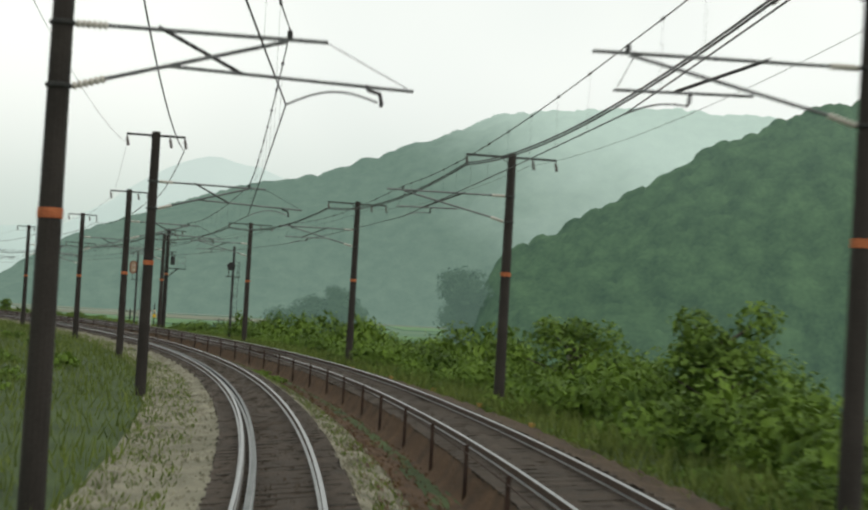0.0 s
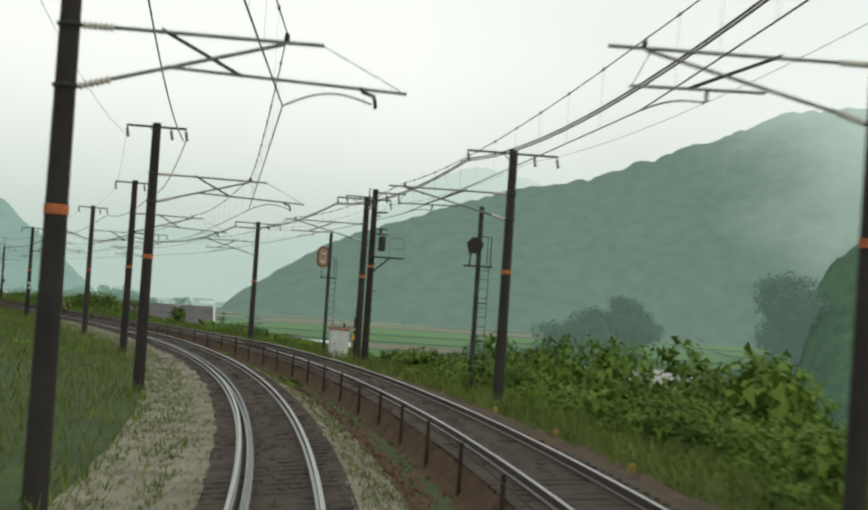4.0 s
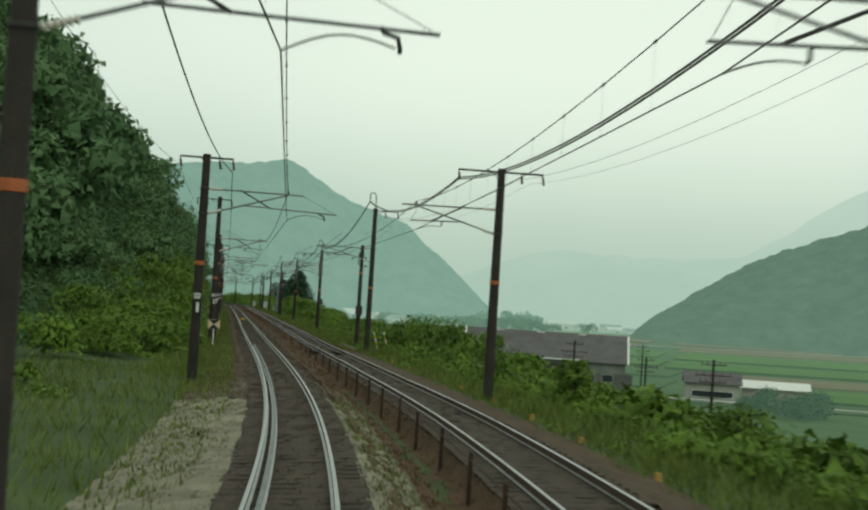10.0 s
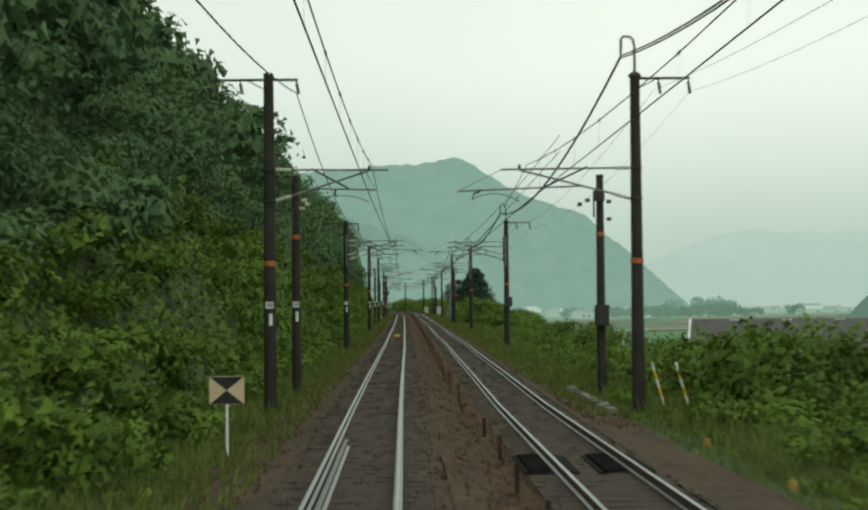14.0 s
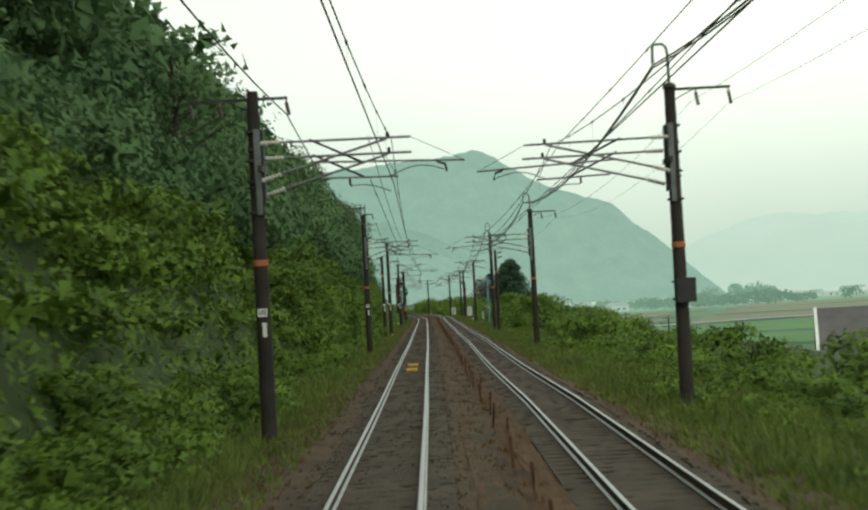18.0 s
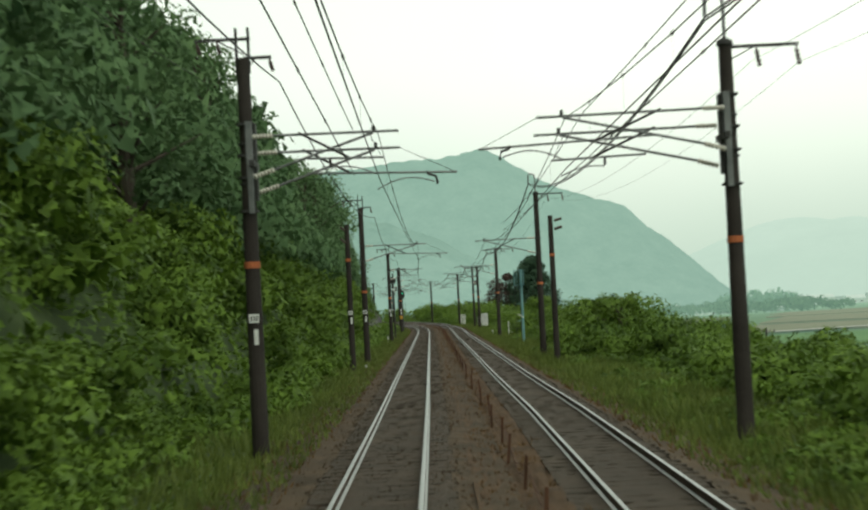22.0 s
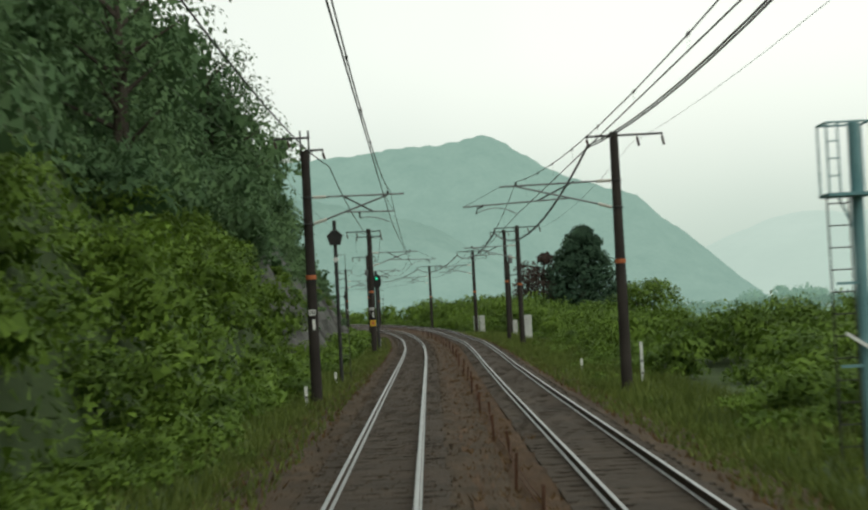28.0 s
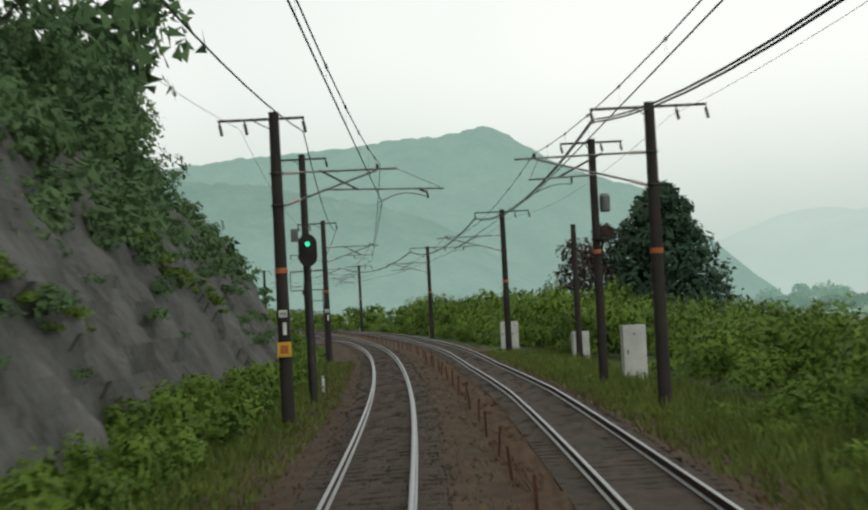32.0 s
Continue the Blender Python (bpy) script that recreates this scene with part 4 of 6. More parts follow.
part("brace", Build().tube([(0.12, 0, 4.0), (0.85, 0, 4.62)], 0.04, 6), M_DARKSTEEL, p)
b = Build()
for x in (0.75, 1.4):
    b.tube([(x, -0.33, 4.66), (x, -0.33, 5.57)], 0.012, 5)
for z in (5.1, 5.57):
    b.tube([(0.75, -0.33, z), (1.4, -0.33, z), (1.4, 0.33, z)], 0.012, 5)
part("railing", b, M_STEEL, p)
part("transformer", Build().lathe((0.46, 0, 4.93), [(0.14, 0), (0.17, 0.05), (0.17, 0.62), (0.13, 0.69)], 14).box((0.42, 0, 5.70), (0.55, 0.25, 0.06)).box((0.42, 0, 5.95), (0.50, 0.2, 0.05)).lathe((0.36, 0, 5.73), [(0.05, 0), (0.08, 0.05), (0.05, 0.1), (0.08, 0.15), (0.04, 0.22)], 10), M_DARKSTEEL, p, "dark cylindrical transformer")
for z in np.arange(0.4, 4.3, 0.45):
    part("step_bolt", Build().box((0.0, -0.18, z), (0.40, 0.03, 0.03)), M_DARKSTEEL, p)

# the same kind at the entry to the last curve
p = plain_pole("platform_pole", 526.8, 6.5, 7.2, "dark concrete pole with transformer arm and wide crossarm", 3.75)
crossarm(p, 7.1, -0.95, 0.95, (-0.93, 0.3, 0.9))
part("transformer", Build().lathe((0.30, -0.1, 4.95), [(0.13, 0), (0.16, 0.05), (0.16, 0.48), (0.1, 0.56)], 14), M_STEEL, p, "grey cylindrical transformer")
part("platform", Build().box((0.5, 0, 4.15), (1.1, 0.5, 0.05)), M_DARKSTEEL, p)
p = plain_pole("platform_pole", 531.0, -2.55, 7.55, "dark concrete pole with small transformer and crossarm", 0)
crossarm(p, 7.4, -1.0, 0.8, (-0.95, 0.78))
part("transformer", Build().box((-0.36, 0, 4.9), (0.24, 0.2, 0.42), bevel=0.03), M_STEEL, p, "grey steel junction box")


# ---- signals ----
def signal_mast(name, s, lat, top, label, z0=-0.9, r=0.07):
    p = tagged(empty(name, at(s, lat, 0.0)), label, "railway signal")
    part("mast", Build().lathe((0, 0, z0), [(r, 0), (r, top - z0 - 0.02), (r * 0.6, top - z0)], 12), M_DARKSTEEL, p)
    return p


def ladder(p, x, y, z0, z1):
    b = Build()
    for k in (-0.16, 0.16):
        b.tube([(x + k, y, z0), (x + k, y, z1)], 0.014, 5)
    for z in np.arange(z0 + 0.2, z1, 0.32):
        b.tube([(x - 0.16, y, z), (x + 0.16, y, z)], 0.010, 5)
    part("ladder", b, M_DARKSTEEL, p)


def disc(b, c, rx, rz, t, n=22, back=0.0):
    k = np.arange(n) * 2 * math.pi / n
    v = [(c[0] + rx * math.cos(a), c[1] + y, c[2] + rz * math.sin(a)) for y in (-t / 2, t / 2) for a in k]
    b.add(v, [tuple(range(n)), tuple(reversed(range(n, 2 * n)))] + [(i, n + i, n + (i + 1) % n, (i + 1) % n) for i in range(n)])


def stadium(b, c, rx, rz, t, n=16):
    """A plate with straight sides and round ends."""
    a = np.linspace(0, math.pi, n)
    ring = [(rx * math.cos(q), rz - rx + rx * math.sin(q)) for q in a] + [(-rx * math.cos(q), -(rz - rx) - rx * math.sin(q)) for q in a]
    m = len(ring)
    b.add([(c[0] + x, c[1] + y, c[2] + z) for y in (-t / 2, t / 2) for x, z in ring],
          [tuple(range(m)), tuple(reversed(range(m, 2 * m)))] + [(k, m + k, m + (k + 1) % m, (k + 1) % m) for k in range(m)])
    return b


p = signal_mast("railway_signal", 140.6, 7.56, 5.96, "signal with a tall rust-brown rounded back plate on a ladder mast", -1.0, 0.085)
plate_ = part("back_plate", stadium(Build(), (-0.38, -0.12, 4.69), 0.30, 0.54, 0.04), M_RED, p, "faded rust-brown rounded back plate")
part("pale_panel", stadium(Build(), (-0.38, -0.15, 4.69), 0.19, 0.42, 0.014), M_WORN, plate_, "pale worn centre panel")
for x, z in ((-0.38, 4.46), (-0.36, 4.86)):
    part("mark", Build().box((x, -0.165, z), (0.17, 0.012, 0.045)), M_WHITE, plate_)
part("arm", Build().box((-0.2, -0.06, 5.16), (0.44, 0.05, 0.05)).box((-0.2, -0.06, 4.25), (0.44, 0.05, 0.05)), M_DARKSTEEL, p)
part("platform", Build().box((-0.02, 0, 3.66), (0.82, 0.4, 0.05)), M_DARKSTEEL, p)
b = Build()
b.tube([(0.38, 0, 3.68), (0.38, 0, 4.68), (0.04, 0, 4.68)], 0.016, 5)
b.tube([(-0.36, 0, 3.68), (-0.36, 0, 4.10)], 0.016, 5)
b.tube([(0.30, 0.2, 3.68), (0.30, 0.2, 4.68), (0.38, 0, 4.68)], 0.012, 5)
part("railing", b, M_DARKSTEEL, p)
ladder(p, 0.24, 0.14, -0.6, 3.66)

def pentagon(p, x, z, k):
    """A five-sided dark board with a hood, seen on the masts of both signals."""
    v = [(-0.30, 0.06), (-0.20, -0.30), (0.20, -0.30), (0.30, 0.06), (0.10, 0.26), (-0.10, 0.26)]
    b = Build().add([(x + k * a * f, y, z + k * c * f) for y, f in ((-0.16, 0.92), (-0.06, 1.0)) for a, c in v],
                    [tuple(range(6)), tuple(reversed(range(6, 12)))] + [(i, 6 + i, 6 + (i + 1) % 6, (i + 1) % 6) for i in range(6)])
    return part("board", b, M_BLACK, p, "black five-sided board")


p = signal_mast("railway_signal", 112.6, 8.1, 6.05, "dark five-sided signal board on a ladder mast with a platform", -1.2, 0.085)
pentagon(p, -0.16, 4.72, 1.0)
b = Build()
b.tube([(0.42, 0, 4.02), (0.42, 0, 5.02), (0.02, 0, 5.02)], 0.022, 5)
b.tube([(0.34, 0.2, 4.02), (0.34, 0.2, 5.02)], 0.016, 5)
b.tube([(-0.30, 0, 4.02), (-0.30, 0, 4.42)], 0.03, 5)
part("railing", b, M_DARKSTEEL, p)
part("platform", Build().box((-0.02, 0, 4.0), (0.92, 0.4, 0.05)), M_DARKSTEEL, p)
part("bracket", Build().box((0.16, 0, 2.75), (0.36, 0.04, 0.04)), M_DARKSTEEL, p)
ladder(p, 0.24, 0.12, -0.8, 4.0)

p = signal_mast("railway_signal", 476.5, -2.55, 5.75, "dark five-sided signal board on a ladder mast", -0.7)
pentagon(p, 0.0, 5.12, 1.0)
part("diamond_plate", Build().box((0, -0.10, 4.28), (0.17, 0.012, 0.17), Euler((0, math.radians(45), 0))), M_WHITE, p, "small white diamond plate")
b = Build()
b.tube([(0.06, 0, 4.45), (0.34, 0, 4.45), (0.34, 0, 3.75), (0.06, 0, 3.75)], 0.014, 5)
part("railing", b, M_DARKSTEEL, p)
ladder(p, 0.18, 0.12, -0.5, 3.7)

p = signal_mast("railway_signal", 524.5, -2.25, 4.85, "colour-light signal showing green in a dark rounded housing", -0.7, 0.085)
b = Build()
disc(b, (0.05, -0.18, 4.35), 0.27, 0.27, 0.05)
disc(b, (0.05, -0.18, 3.95), 0.27, 0.27, 0.05)
b.box((0.05, -0.18, 4.15), (0.54, 0.05, 0.42))
part("housing", b, M_BLACK, p, "black rounded signal housing")
b = Build()
disc(b, (0.05, -0.235, 4.33), 0.075, 0.075, 0.03)
part("lens", b, M_GREEN, p, "lit green lens")
for z in (4.10, 3.88):
    b = Build()
    disc(b, (0.05, -0.215, z), 0.075, 0.075, 0.03)
    part("lens", b, M_BLACK, p, "dark unlit lens")
b = Build()
b.tube([(-0.5, 0, 3.55), (0.45, 0, 3.55), (0.45, 0, 3.0), (-0.5, 0, 3.0), (-0.5, 0, 3.55)], 0.016, 5)
part("railing", b, M_DARKSTEEL, p)
ladder(p, 0.25, 0.14, -0.4, 3.0)
# yellow plate and far signal
y = tagged(empty("warning_plate", at(516.3, -2.45, 0.0)), "square yellow warning plate strapped to a pole", "sign")
part("plate", Build().box((0.0, -0.195, 1.50), (0.34, 0.015, 0.36), bevel=0.005), M_YELLOW, y)
part("symbol", Build().box((0.0, -0.208, 1.50), (0.19, 0.006, 0.20)), M_ORANGE, y, "darker orange square symbol")
p = signal_mast("railway_signal", 610.0, -3.2, 4.6, "distant dark signal on a thin mast", -0.7)
b = Build()
disc(b, (0, -0.1, 3.9), 0.2, 0.3, 0.06)
part("back_plate", b, M_BLACK, p)


# ---- lineside things ----
def cabinet(s, lat, z, w, d, h, label, spin=0.0, roof=True):
    c = tagged(empty("equipment_cabinet", at(s, lat, z, spin)), label, "cabinet", "lineside cabinets")
    part("body", Build().box((0, 0, h / 2), (w, d, h), bevel=0.02), M_CAB, c)
    door = part("door", Build().box((0, -d / 2 - 0.010, h * 0.50), (w * 0.90, 0.02, h * 0.90)), M_CAB, c)
    part("handle", Build().box((-w * 0.30, -d / 2 - 0.035, h * 0.52), (0.035, 0.03, 0.14)), M_DARKSTEEL, door, "dark handle")
    part("vent", Build().box((0, -d / 2 - 0.024, h * 0.84), (0.08, 0.008, 0.04)), M_DARKSTEEL, door)
    if roof:
        part("roof", Build().add([(-w / 2 - 0.05, -d / 2 - 0.06, h), (w / 2 + 0.05, -d / 2 - 0.06, h), (w / 2 + 0.05, d / 2 + 0.06, h), (-w / 2 - 0.05, d / 2 + 0.06, h),
             (-w / 2 - 0.05, 0, h + 0.10), (w / 2 + 0.05, 0, h + 0.10)], [(0, 1, 5, 4), (2, 3, 4, 5), (0, 4, 3), (1, 2, 5), (3, 2, 1, 0)]), M_RED, c, "rust-stained ridged lid")
    part("plinth", Build().box((0, 0, -0.12), (w + 0.12, d + 0.12, 0.26), bevel=0.02), M_WALL, c, "concrete plinth")
    return c


cabinet(137.6, 7.69, -0.34, 0.88, 0.55, 1.48, "white painted steel cabinet with a rusty ridged lid")
t = tagged(empty("battery_box", at(137.6, 8.44, 0.0)), "small yellow and white box on a post", "box")
part("post", Build().tube([(0, 0, -0.6), (0, 0, 1.8)], 0.05, 8), M_DARKSTEEL, t)
part("box", Build().box((0, -0.03, 0.80), (0.24, 0.2, 0.28), bevel=0.02), M_YELLOW, t, "yellow box")
part("cap", Build().box((0, -0.03, 1.2), (0.13, 0.13, 0.16), bevel=0.01), M_CREAM, t)
cabinet(530.0, 7.92, -0.40, 0.76, 0.55, 1.80, "white steel equipment cabinet with a door and handle", 0.0, False)
cabinet(549.5, 8.6, -0.40, 0.72, 0.5, 1.28, "low white equipment cabinet among the weeds", 0.0, False)
for x_ in (7.45, 8.02):
    cabinet(572.0, x_, -0.3, 0.44, 0.4, 1.5, "narrow pale equipment cabinet standing in a pair", 0.0, False)

sign = tagged(empty("track_marker_sign", at(230.1, -2.5, 0.0)), "cream and black hourglass marker board on a white post", "sign")
part("post", Build().tube([(0, 0, -0.7), (0, 0, 0.62)], 0.028, 8), M_WHITE, sign, "white painted post")
board = part("board", Build().box((0, 0, 0.87), (0.62, 0.02, 0.50)), M_CREAM, sign, "cream square board")
for s_ in (1, -1):
    part("black_triangle", Build().add([(-0.30, -0.016, 0.87 + 0.24 * s_), (0.30, -0.016, 0.87 + 0.24 * s_), (0, -0.016, 0.87)], [(0, 1, 2) if s_ < 0 else (0, 2, 1)]), M_BLACK, board)


def marker_post(s, lat, z0, h, label):
    p = tagged(empty("marker_post", at(s, lat, z0)), label, "post", "white marker posts")
    part("post", Build().box((0, 0, h / 2), (0.09, 0.07, h), bevel=0.012), M_WHITE, p)
    for k in (0.35, 0.6):
        part("mark", Build().box((0, -0.038, h * k), (0.05, 0.006, 0.07)), M_BAR, p)
    return p


marker_post(466.8, 7.45, -0.6, 1.5, "white concrete marker post in the grass")
marker_post(470.5, 7.9, -0.6, 0.75, "short white marker post in the grass")
marker_post(476.5, 6.4, -0.6, 0.72, "low white marker post in the grass")
marker_post(463.2, -2.9, -0.6, 0.8, "short white marker post beside a pole")
marker_post(530.6, -2.2, -0.6, 0.85, "short white marker post beside a pole")
marker_post(476.0, -2.75, -0.6, 0.7, "short white marker post beside a signal")
marker_post(299.5, 13.5, -1.6, 1.6, "white marker post on the bank")
marker_post(399.5, -2.35, -0.6, 0.5, "low white marker post beside a pole")
# striped stay guards
for k in (0.0, 0.62):
    g = tagged(empty("stay_guard", at(243.2, 7.0 + k, 0.0)), "yellow and white striped guard over a stay wire", "guard", "stay guards")
    for i in range(7):
        a, b_ = np.array([0.0, 0, 0.80]), np.array([0.40, -0.2, -0.7])
        part("stripe", Build().tube([a + (b_ - a) * i / 7, a + (b_ - a) * (i + 1) / 7], 0.035, 8), M_YELLOW if i % 2 else M_WHITE, g)

# beacons between the rails
for s0, mid in ((323.6, 0.0), (328.3, 0.0), (160.2, float(mid_far(160.2)))):
    k = tagged(empty("track_beacon", at(s0, mid, float(rise(s0)) if mid else 0.0)), "yellow track beacon between the rails", "beacon", "track beacons")
    part("casing", Build().box((0, 0, -0.10), (0.42, 0.30, 0.09), bevel=0.03), M_TAN if mid else M_YELLOW, k)
    part("bracket", Build().box((0, 0, -0.165), (0.62, 0.12, 0.05)), M_DARKSTEEL, k)

M_SOOT = material("black_grease", (0.006, 0.006, 0.006), 0.95, 0, (0.018, 0.017, 0.015), 3, 0.4, 30, spec=0.1)
# insulated joint on the near track, ribbed expansion joint on the far one, cable rod across the sleepers
j = tagged(empty("rail_joint", at(262.4, 0.0, 0.0)), "insulated rail joint with dark fishplates and short pegs", "joint")
for x in (-G2, G2):
    part("fishplate", Build().box((x - 0.035, 0, -0.07), (0.02, 0.7, 0.07)), M_DARKSTEEL, j)
    part("fishplate", Build().box((x + 0.035, 0, -0.07), (0.02, 0.7, 0.07)), M_DARKSTEEL, j)
    part("joint_gap", Build().box((x, 0, 0.002), (0.066, 0.16, 0.008)), M_BLACK, j)
for x in (-1.05, -0.36, 0.36, 1.0):
    part("peg", Build().lathe((x, 0, -0.17), [(0.035, 0), (0.03, 0.13), (0.012, 0.16)], 8), M_STEEL, j, "grey steel peg")
j = tagged(empty("expansion_joint", at(226.6, float(mid_far(226.6)), float(rise(226.6)))), "black ribbed expansion joint under both rails", "joint")
for x in (-G2, G2):
    part("base_plate", Build().box((x - 0.10, 0, -0.150), (0.85, 2.8, 0.03), bevel=0.02), M_SOOT, j)
    for k in range(9):
        part("rib", Build().box((x - 0.28, -1.25 + 0.31 * k, -0.120), (0.36, 0.09, 0.06), Euler((0, 0, 0.5))), M_SOOT, j)
j = tagged(empty("cable_rod", at(133.7, 0.0, 0.0)), "dark cable rod laid across the near track", "cable")
tilt = math.sin(float(cant(133.7)))
part("rod", Build().tube([(x, 0.02 * math.sin(5 * x), x * tilt - 0.125 - 0.02 * math.cos(4 * x)) for x in np.linspace(-0.50, 0.50, 9)], 0.028, 7), M_DARKSTEEL, j)
part("rod_end", Build().tube([(0.66, 0, 0.66 * tilt - 0.12), (1.05, 0.02, 1.05 * tilt - 0.10)], 0.03, 7), M_DARKSTEEL, j)
M_KERB = material("mossy_worn_concrete", (0.07, 0.07, 0.055), 0.95, 0, (0.26, 0.26, 0.23), 2.0, 0.5, 14)
# pale concrete slabs along the far shoulder
for k in range(8):
    c = tagged(empty("concrete_slab", at(241.5 + 1.45 * k, 5.72 + 0.05 * math.sin(3.1 * k), -0.30, 0.05 * math.sin(7 * k))), "pale worn concrete slab in the grass", "slab", "slabs beside the far track")
    part("slab", Build().box((0, 0, 0), (0.24 + 0.05 * (k % 2), 0.9 - 0.25 * (k % 3), 0.13), Euler((0.05 * math.sin(2 * k), 0.16 * math.sin(5 * k), 0.12 * math.sin(4 * k))), bevel=0.03), M_KERB, c)

# teal radio mast
m = tagged(empty("radio_mast", at(438.0, 7.13, 0.0)), "teal steel radio mast with ladder and caged head", "mast")
part("pole", Build().lathe((0, 0, -1.0), [(0.10, 0), (0.085, 5.72), (0.04, 5.76)], 16), M_TEAL, m)
ladder(m, -0.29, -0.05, -0.8, 3.7)
part("platform", Build().box((-0.14, 0, 3.68), (0.68, 0.6, 0.05)), M_TEAL, m)
b = Build()
for x, y in ((-0.46, -0.28), (-0.30, -0.28), (0.18, -0.28), (-0.46, 0.28), (0.18, 0.28)):
    b.tube([(x, y, 3.70), (x, y, 4.72)], 0.016, 6)
for z in (4.72,):
    b.tube([(-0.46, 0.28, z), (-0.46, -0.28, z), (0.18, -0.28, z), (0.18, 0.28, z), (-0.46, 0.28, z)], 0.018, 6)
for z in (3.95, 4.2, 4.45):
    b.tube([(-0.46, -0.28, z), (-0.30, -0.28, z)], 0.010, 5)
part("cage", b, M_TEAL, m)
part("brace", Build().tube([(-0.28, -0.03, 3.66), (-0.08, -0.03, 3.2)], 0.018, 6), M_TEAL, m)
part("clamp_arm", Build().box((-0.12, -0.16, 1.55), (0.46, 0.05, 0.05), Euler((0, 0.6, 0))), M_WHITE, m, "pale bracket")
part("bracket", Build().box((-0.2, -0.05, 1.2), (0.36, 0.04, 0.04)).box((-0.2, -0.05, 2.4), (0.36, 0.04, 0.04)), M_TEAL, m)

# low posts with a cable between the tracks
M_POST = material("dark_rusty_post", (0.022, 0.014, 0.011), 0.85, 0.2, (0.06, 0.034, 0.024), 3, 0.3, 40)
fence = tagged(empty("post_and_cable_fence"), "rusty old-rail posts with a cable between the tracks", "fence")
post = Build().box((0, 0, 0.0), (0.065, 0.04, 1.1)).box((0, 0.03, 0.0), (0.025, 0.05, 1.1)).mesh("post", M_POST)
tops = []
for s in np.arange(3, 238, 4.7):
    z = float(rise(s)) + 0.06 - 0.06 * float(smooth(190, 230, s))
    part("post", post, None, fence, m=at(s + rng.uniform(-0.1, 0.1), float(mid_far(s)) - 1.26 + rng.uniform(-0.03, 0.03), z - 0.40) @ Matrix.Rotation(rng.uniform(-0.04, 0.04), 4, 'X'))
    tops.append(P(s, float(mid_far(s)) - 1.26, z + 0.04))
part("cable", Build().tube(np.array(tops), 0.012, 5), M_POST, fence)
low = tagged(empty("cable_run"), "rusty low cable run on short posts between the tracks", "cable run")
short = Build().box((0, 0, -0.08), (0.045, 0.04, 0.66)).box((0, 0.025, -0.08), (0.02, 0.03, 0.66)).mesh("short_post", M_TROUGH)
pts = []
for s in np.arange(240, 620, 4.2):
    x = 2.0 + 0.05 * math.sin(s * 0.7) + rng.uniform(-0.04, 0.04)
    part("short_post", short, None, low, m=at(s, x, 0.0) @ Matrix.Rotation(rng.uniform(-0.14, 0.14), 4, 'Y'))
    pts.append(P(s, x + 0.03, 0.12 - 0.10 * rng.rand()))
    pts.append(P(s + 2.1, x + 0.03 * rng.randn(), -0.04 + 0.08 * rng.rand()))
part("cable", Build().tube(np.array(pts), 0.010, 5), M_TROUGH, low)
part("cable", Build().tube(np.array(pts) + np.array([0.03, 0.02, -0.16]), 0.010, 5), M_TROUGH, low)
# small yellow stakes on the far shoulder
for i, s in enumerate(np.arange(40, 240, 7.7)):
    k = tagged(empty("marker_stake", at(s, 6.5 + 0.15 * math.sin(i), float(rise(s)) - 0.5)), "small faded yellow cable marker stake", "stake", "cable marker stakes")
    part("stake", Build().box((0, 0, 0.11), (0.13, 0.12, 0.28), bevel=0.02), M_TAN, k)


# ---- rock face ----
def rock_face():
    s = np.arange(486, 574, 0.45)
    h = np.linspace(-0.6, 7.2, 26)
    S, H = np.meshgrid(s, h, indexing="ij")
    lean = -4.9 - 0.42 * H - 0.012 * H * H
    fault = np.floor((S * 0.35 + H * 0.55) / 1.3)
    step = 0.35 * np.modf(np.abs(np.sin(fault * 12.9898) * 43758.5))[0] + 0.22 * np.modf(np.abs(np.sin(np.floor(S * 0.28 - H * 0.4) * 78.2) * 9151.3))[0]
    lat = lean + step + 0.16 * wobble(S, H * 1.5, 1.6, 4) - 2.2 * (1 - smooth(486, 496, S) * smooth(574, 560, S)) * smooth(0, 3, H + 0.6)
    top = 4.2 + 2.6 * smooth(490, 505, S) * smooth(572, 535, S) + 0.5 * wobble(S, S * 0, 0.6, 5)
    return P(S, lat, np.minimum(H, top + 0.05 * H))


tagged(new("rock_cutting", grid("rock_cutting", rock_face(), M_ROCK, False)), "bare grey jointed rock face of the cutting", "rock", kind="structure")

# ---- vegetation ----
low = [clump(480, 0.9, 0.075, 8, 0.6, 0.5, 0.15) for _ in range(5)]
thicket = [clump(270, 0.9, 0.10, 7, 0.6, 0.5, 0.15) for _ in range(5)]
shrubs = [clump(1100, 1.5, 0.107, 13) for _ in range(6)]
bushes = [clump(1600, 2.1, 0.127, 18) for _ in range(5)]
fine_bushes = [clump(2700, 2.1, 0.098, 24) for _ in range(5)]
far_bushes = [clump(620, 2.1, 0.195, 16) for _ in range(5)]
crowns = [clump(1500, 3.0, 0.172, 24, 0.85) for _ in range(6)]
far_crowns = [clump(800, 3.0, 0.28, 22, 0.85) for _ in range(5)]
weeds = [clump(70, 0.5, 0.08, 5, 0.5, 0.5, 0.12) for _ in range(6)]


# plots kept free of shrubs before cabinets and marker posts
CLEAR = [(137.6, 7.7), (530.0, 7.9), (549.5, 8.6), (572.0, 7.7), (466.8, 7.6), (438.0, 7.1)]


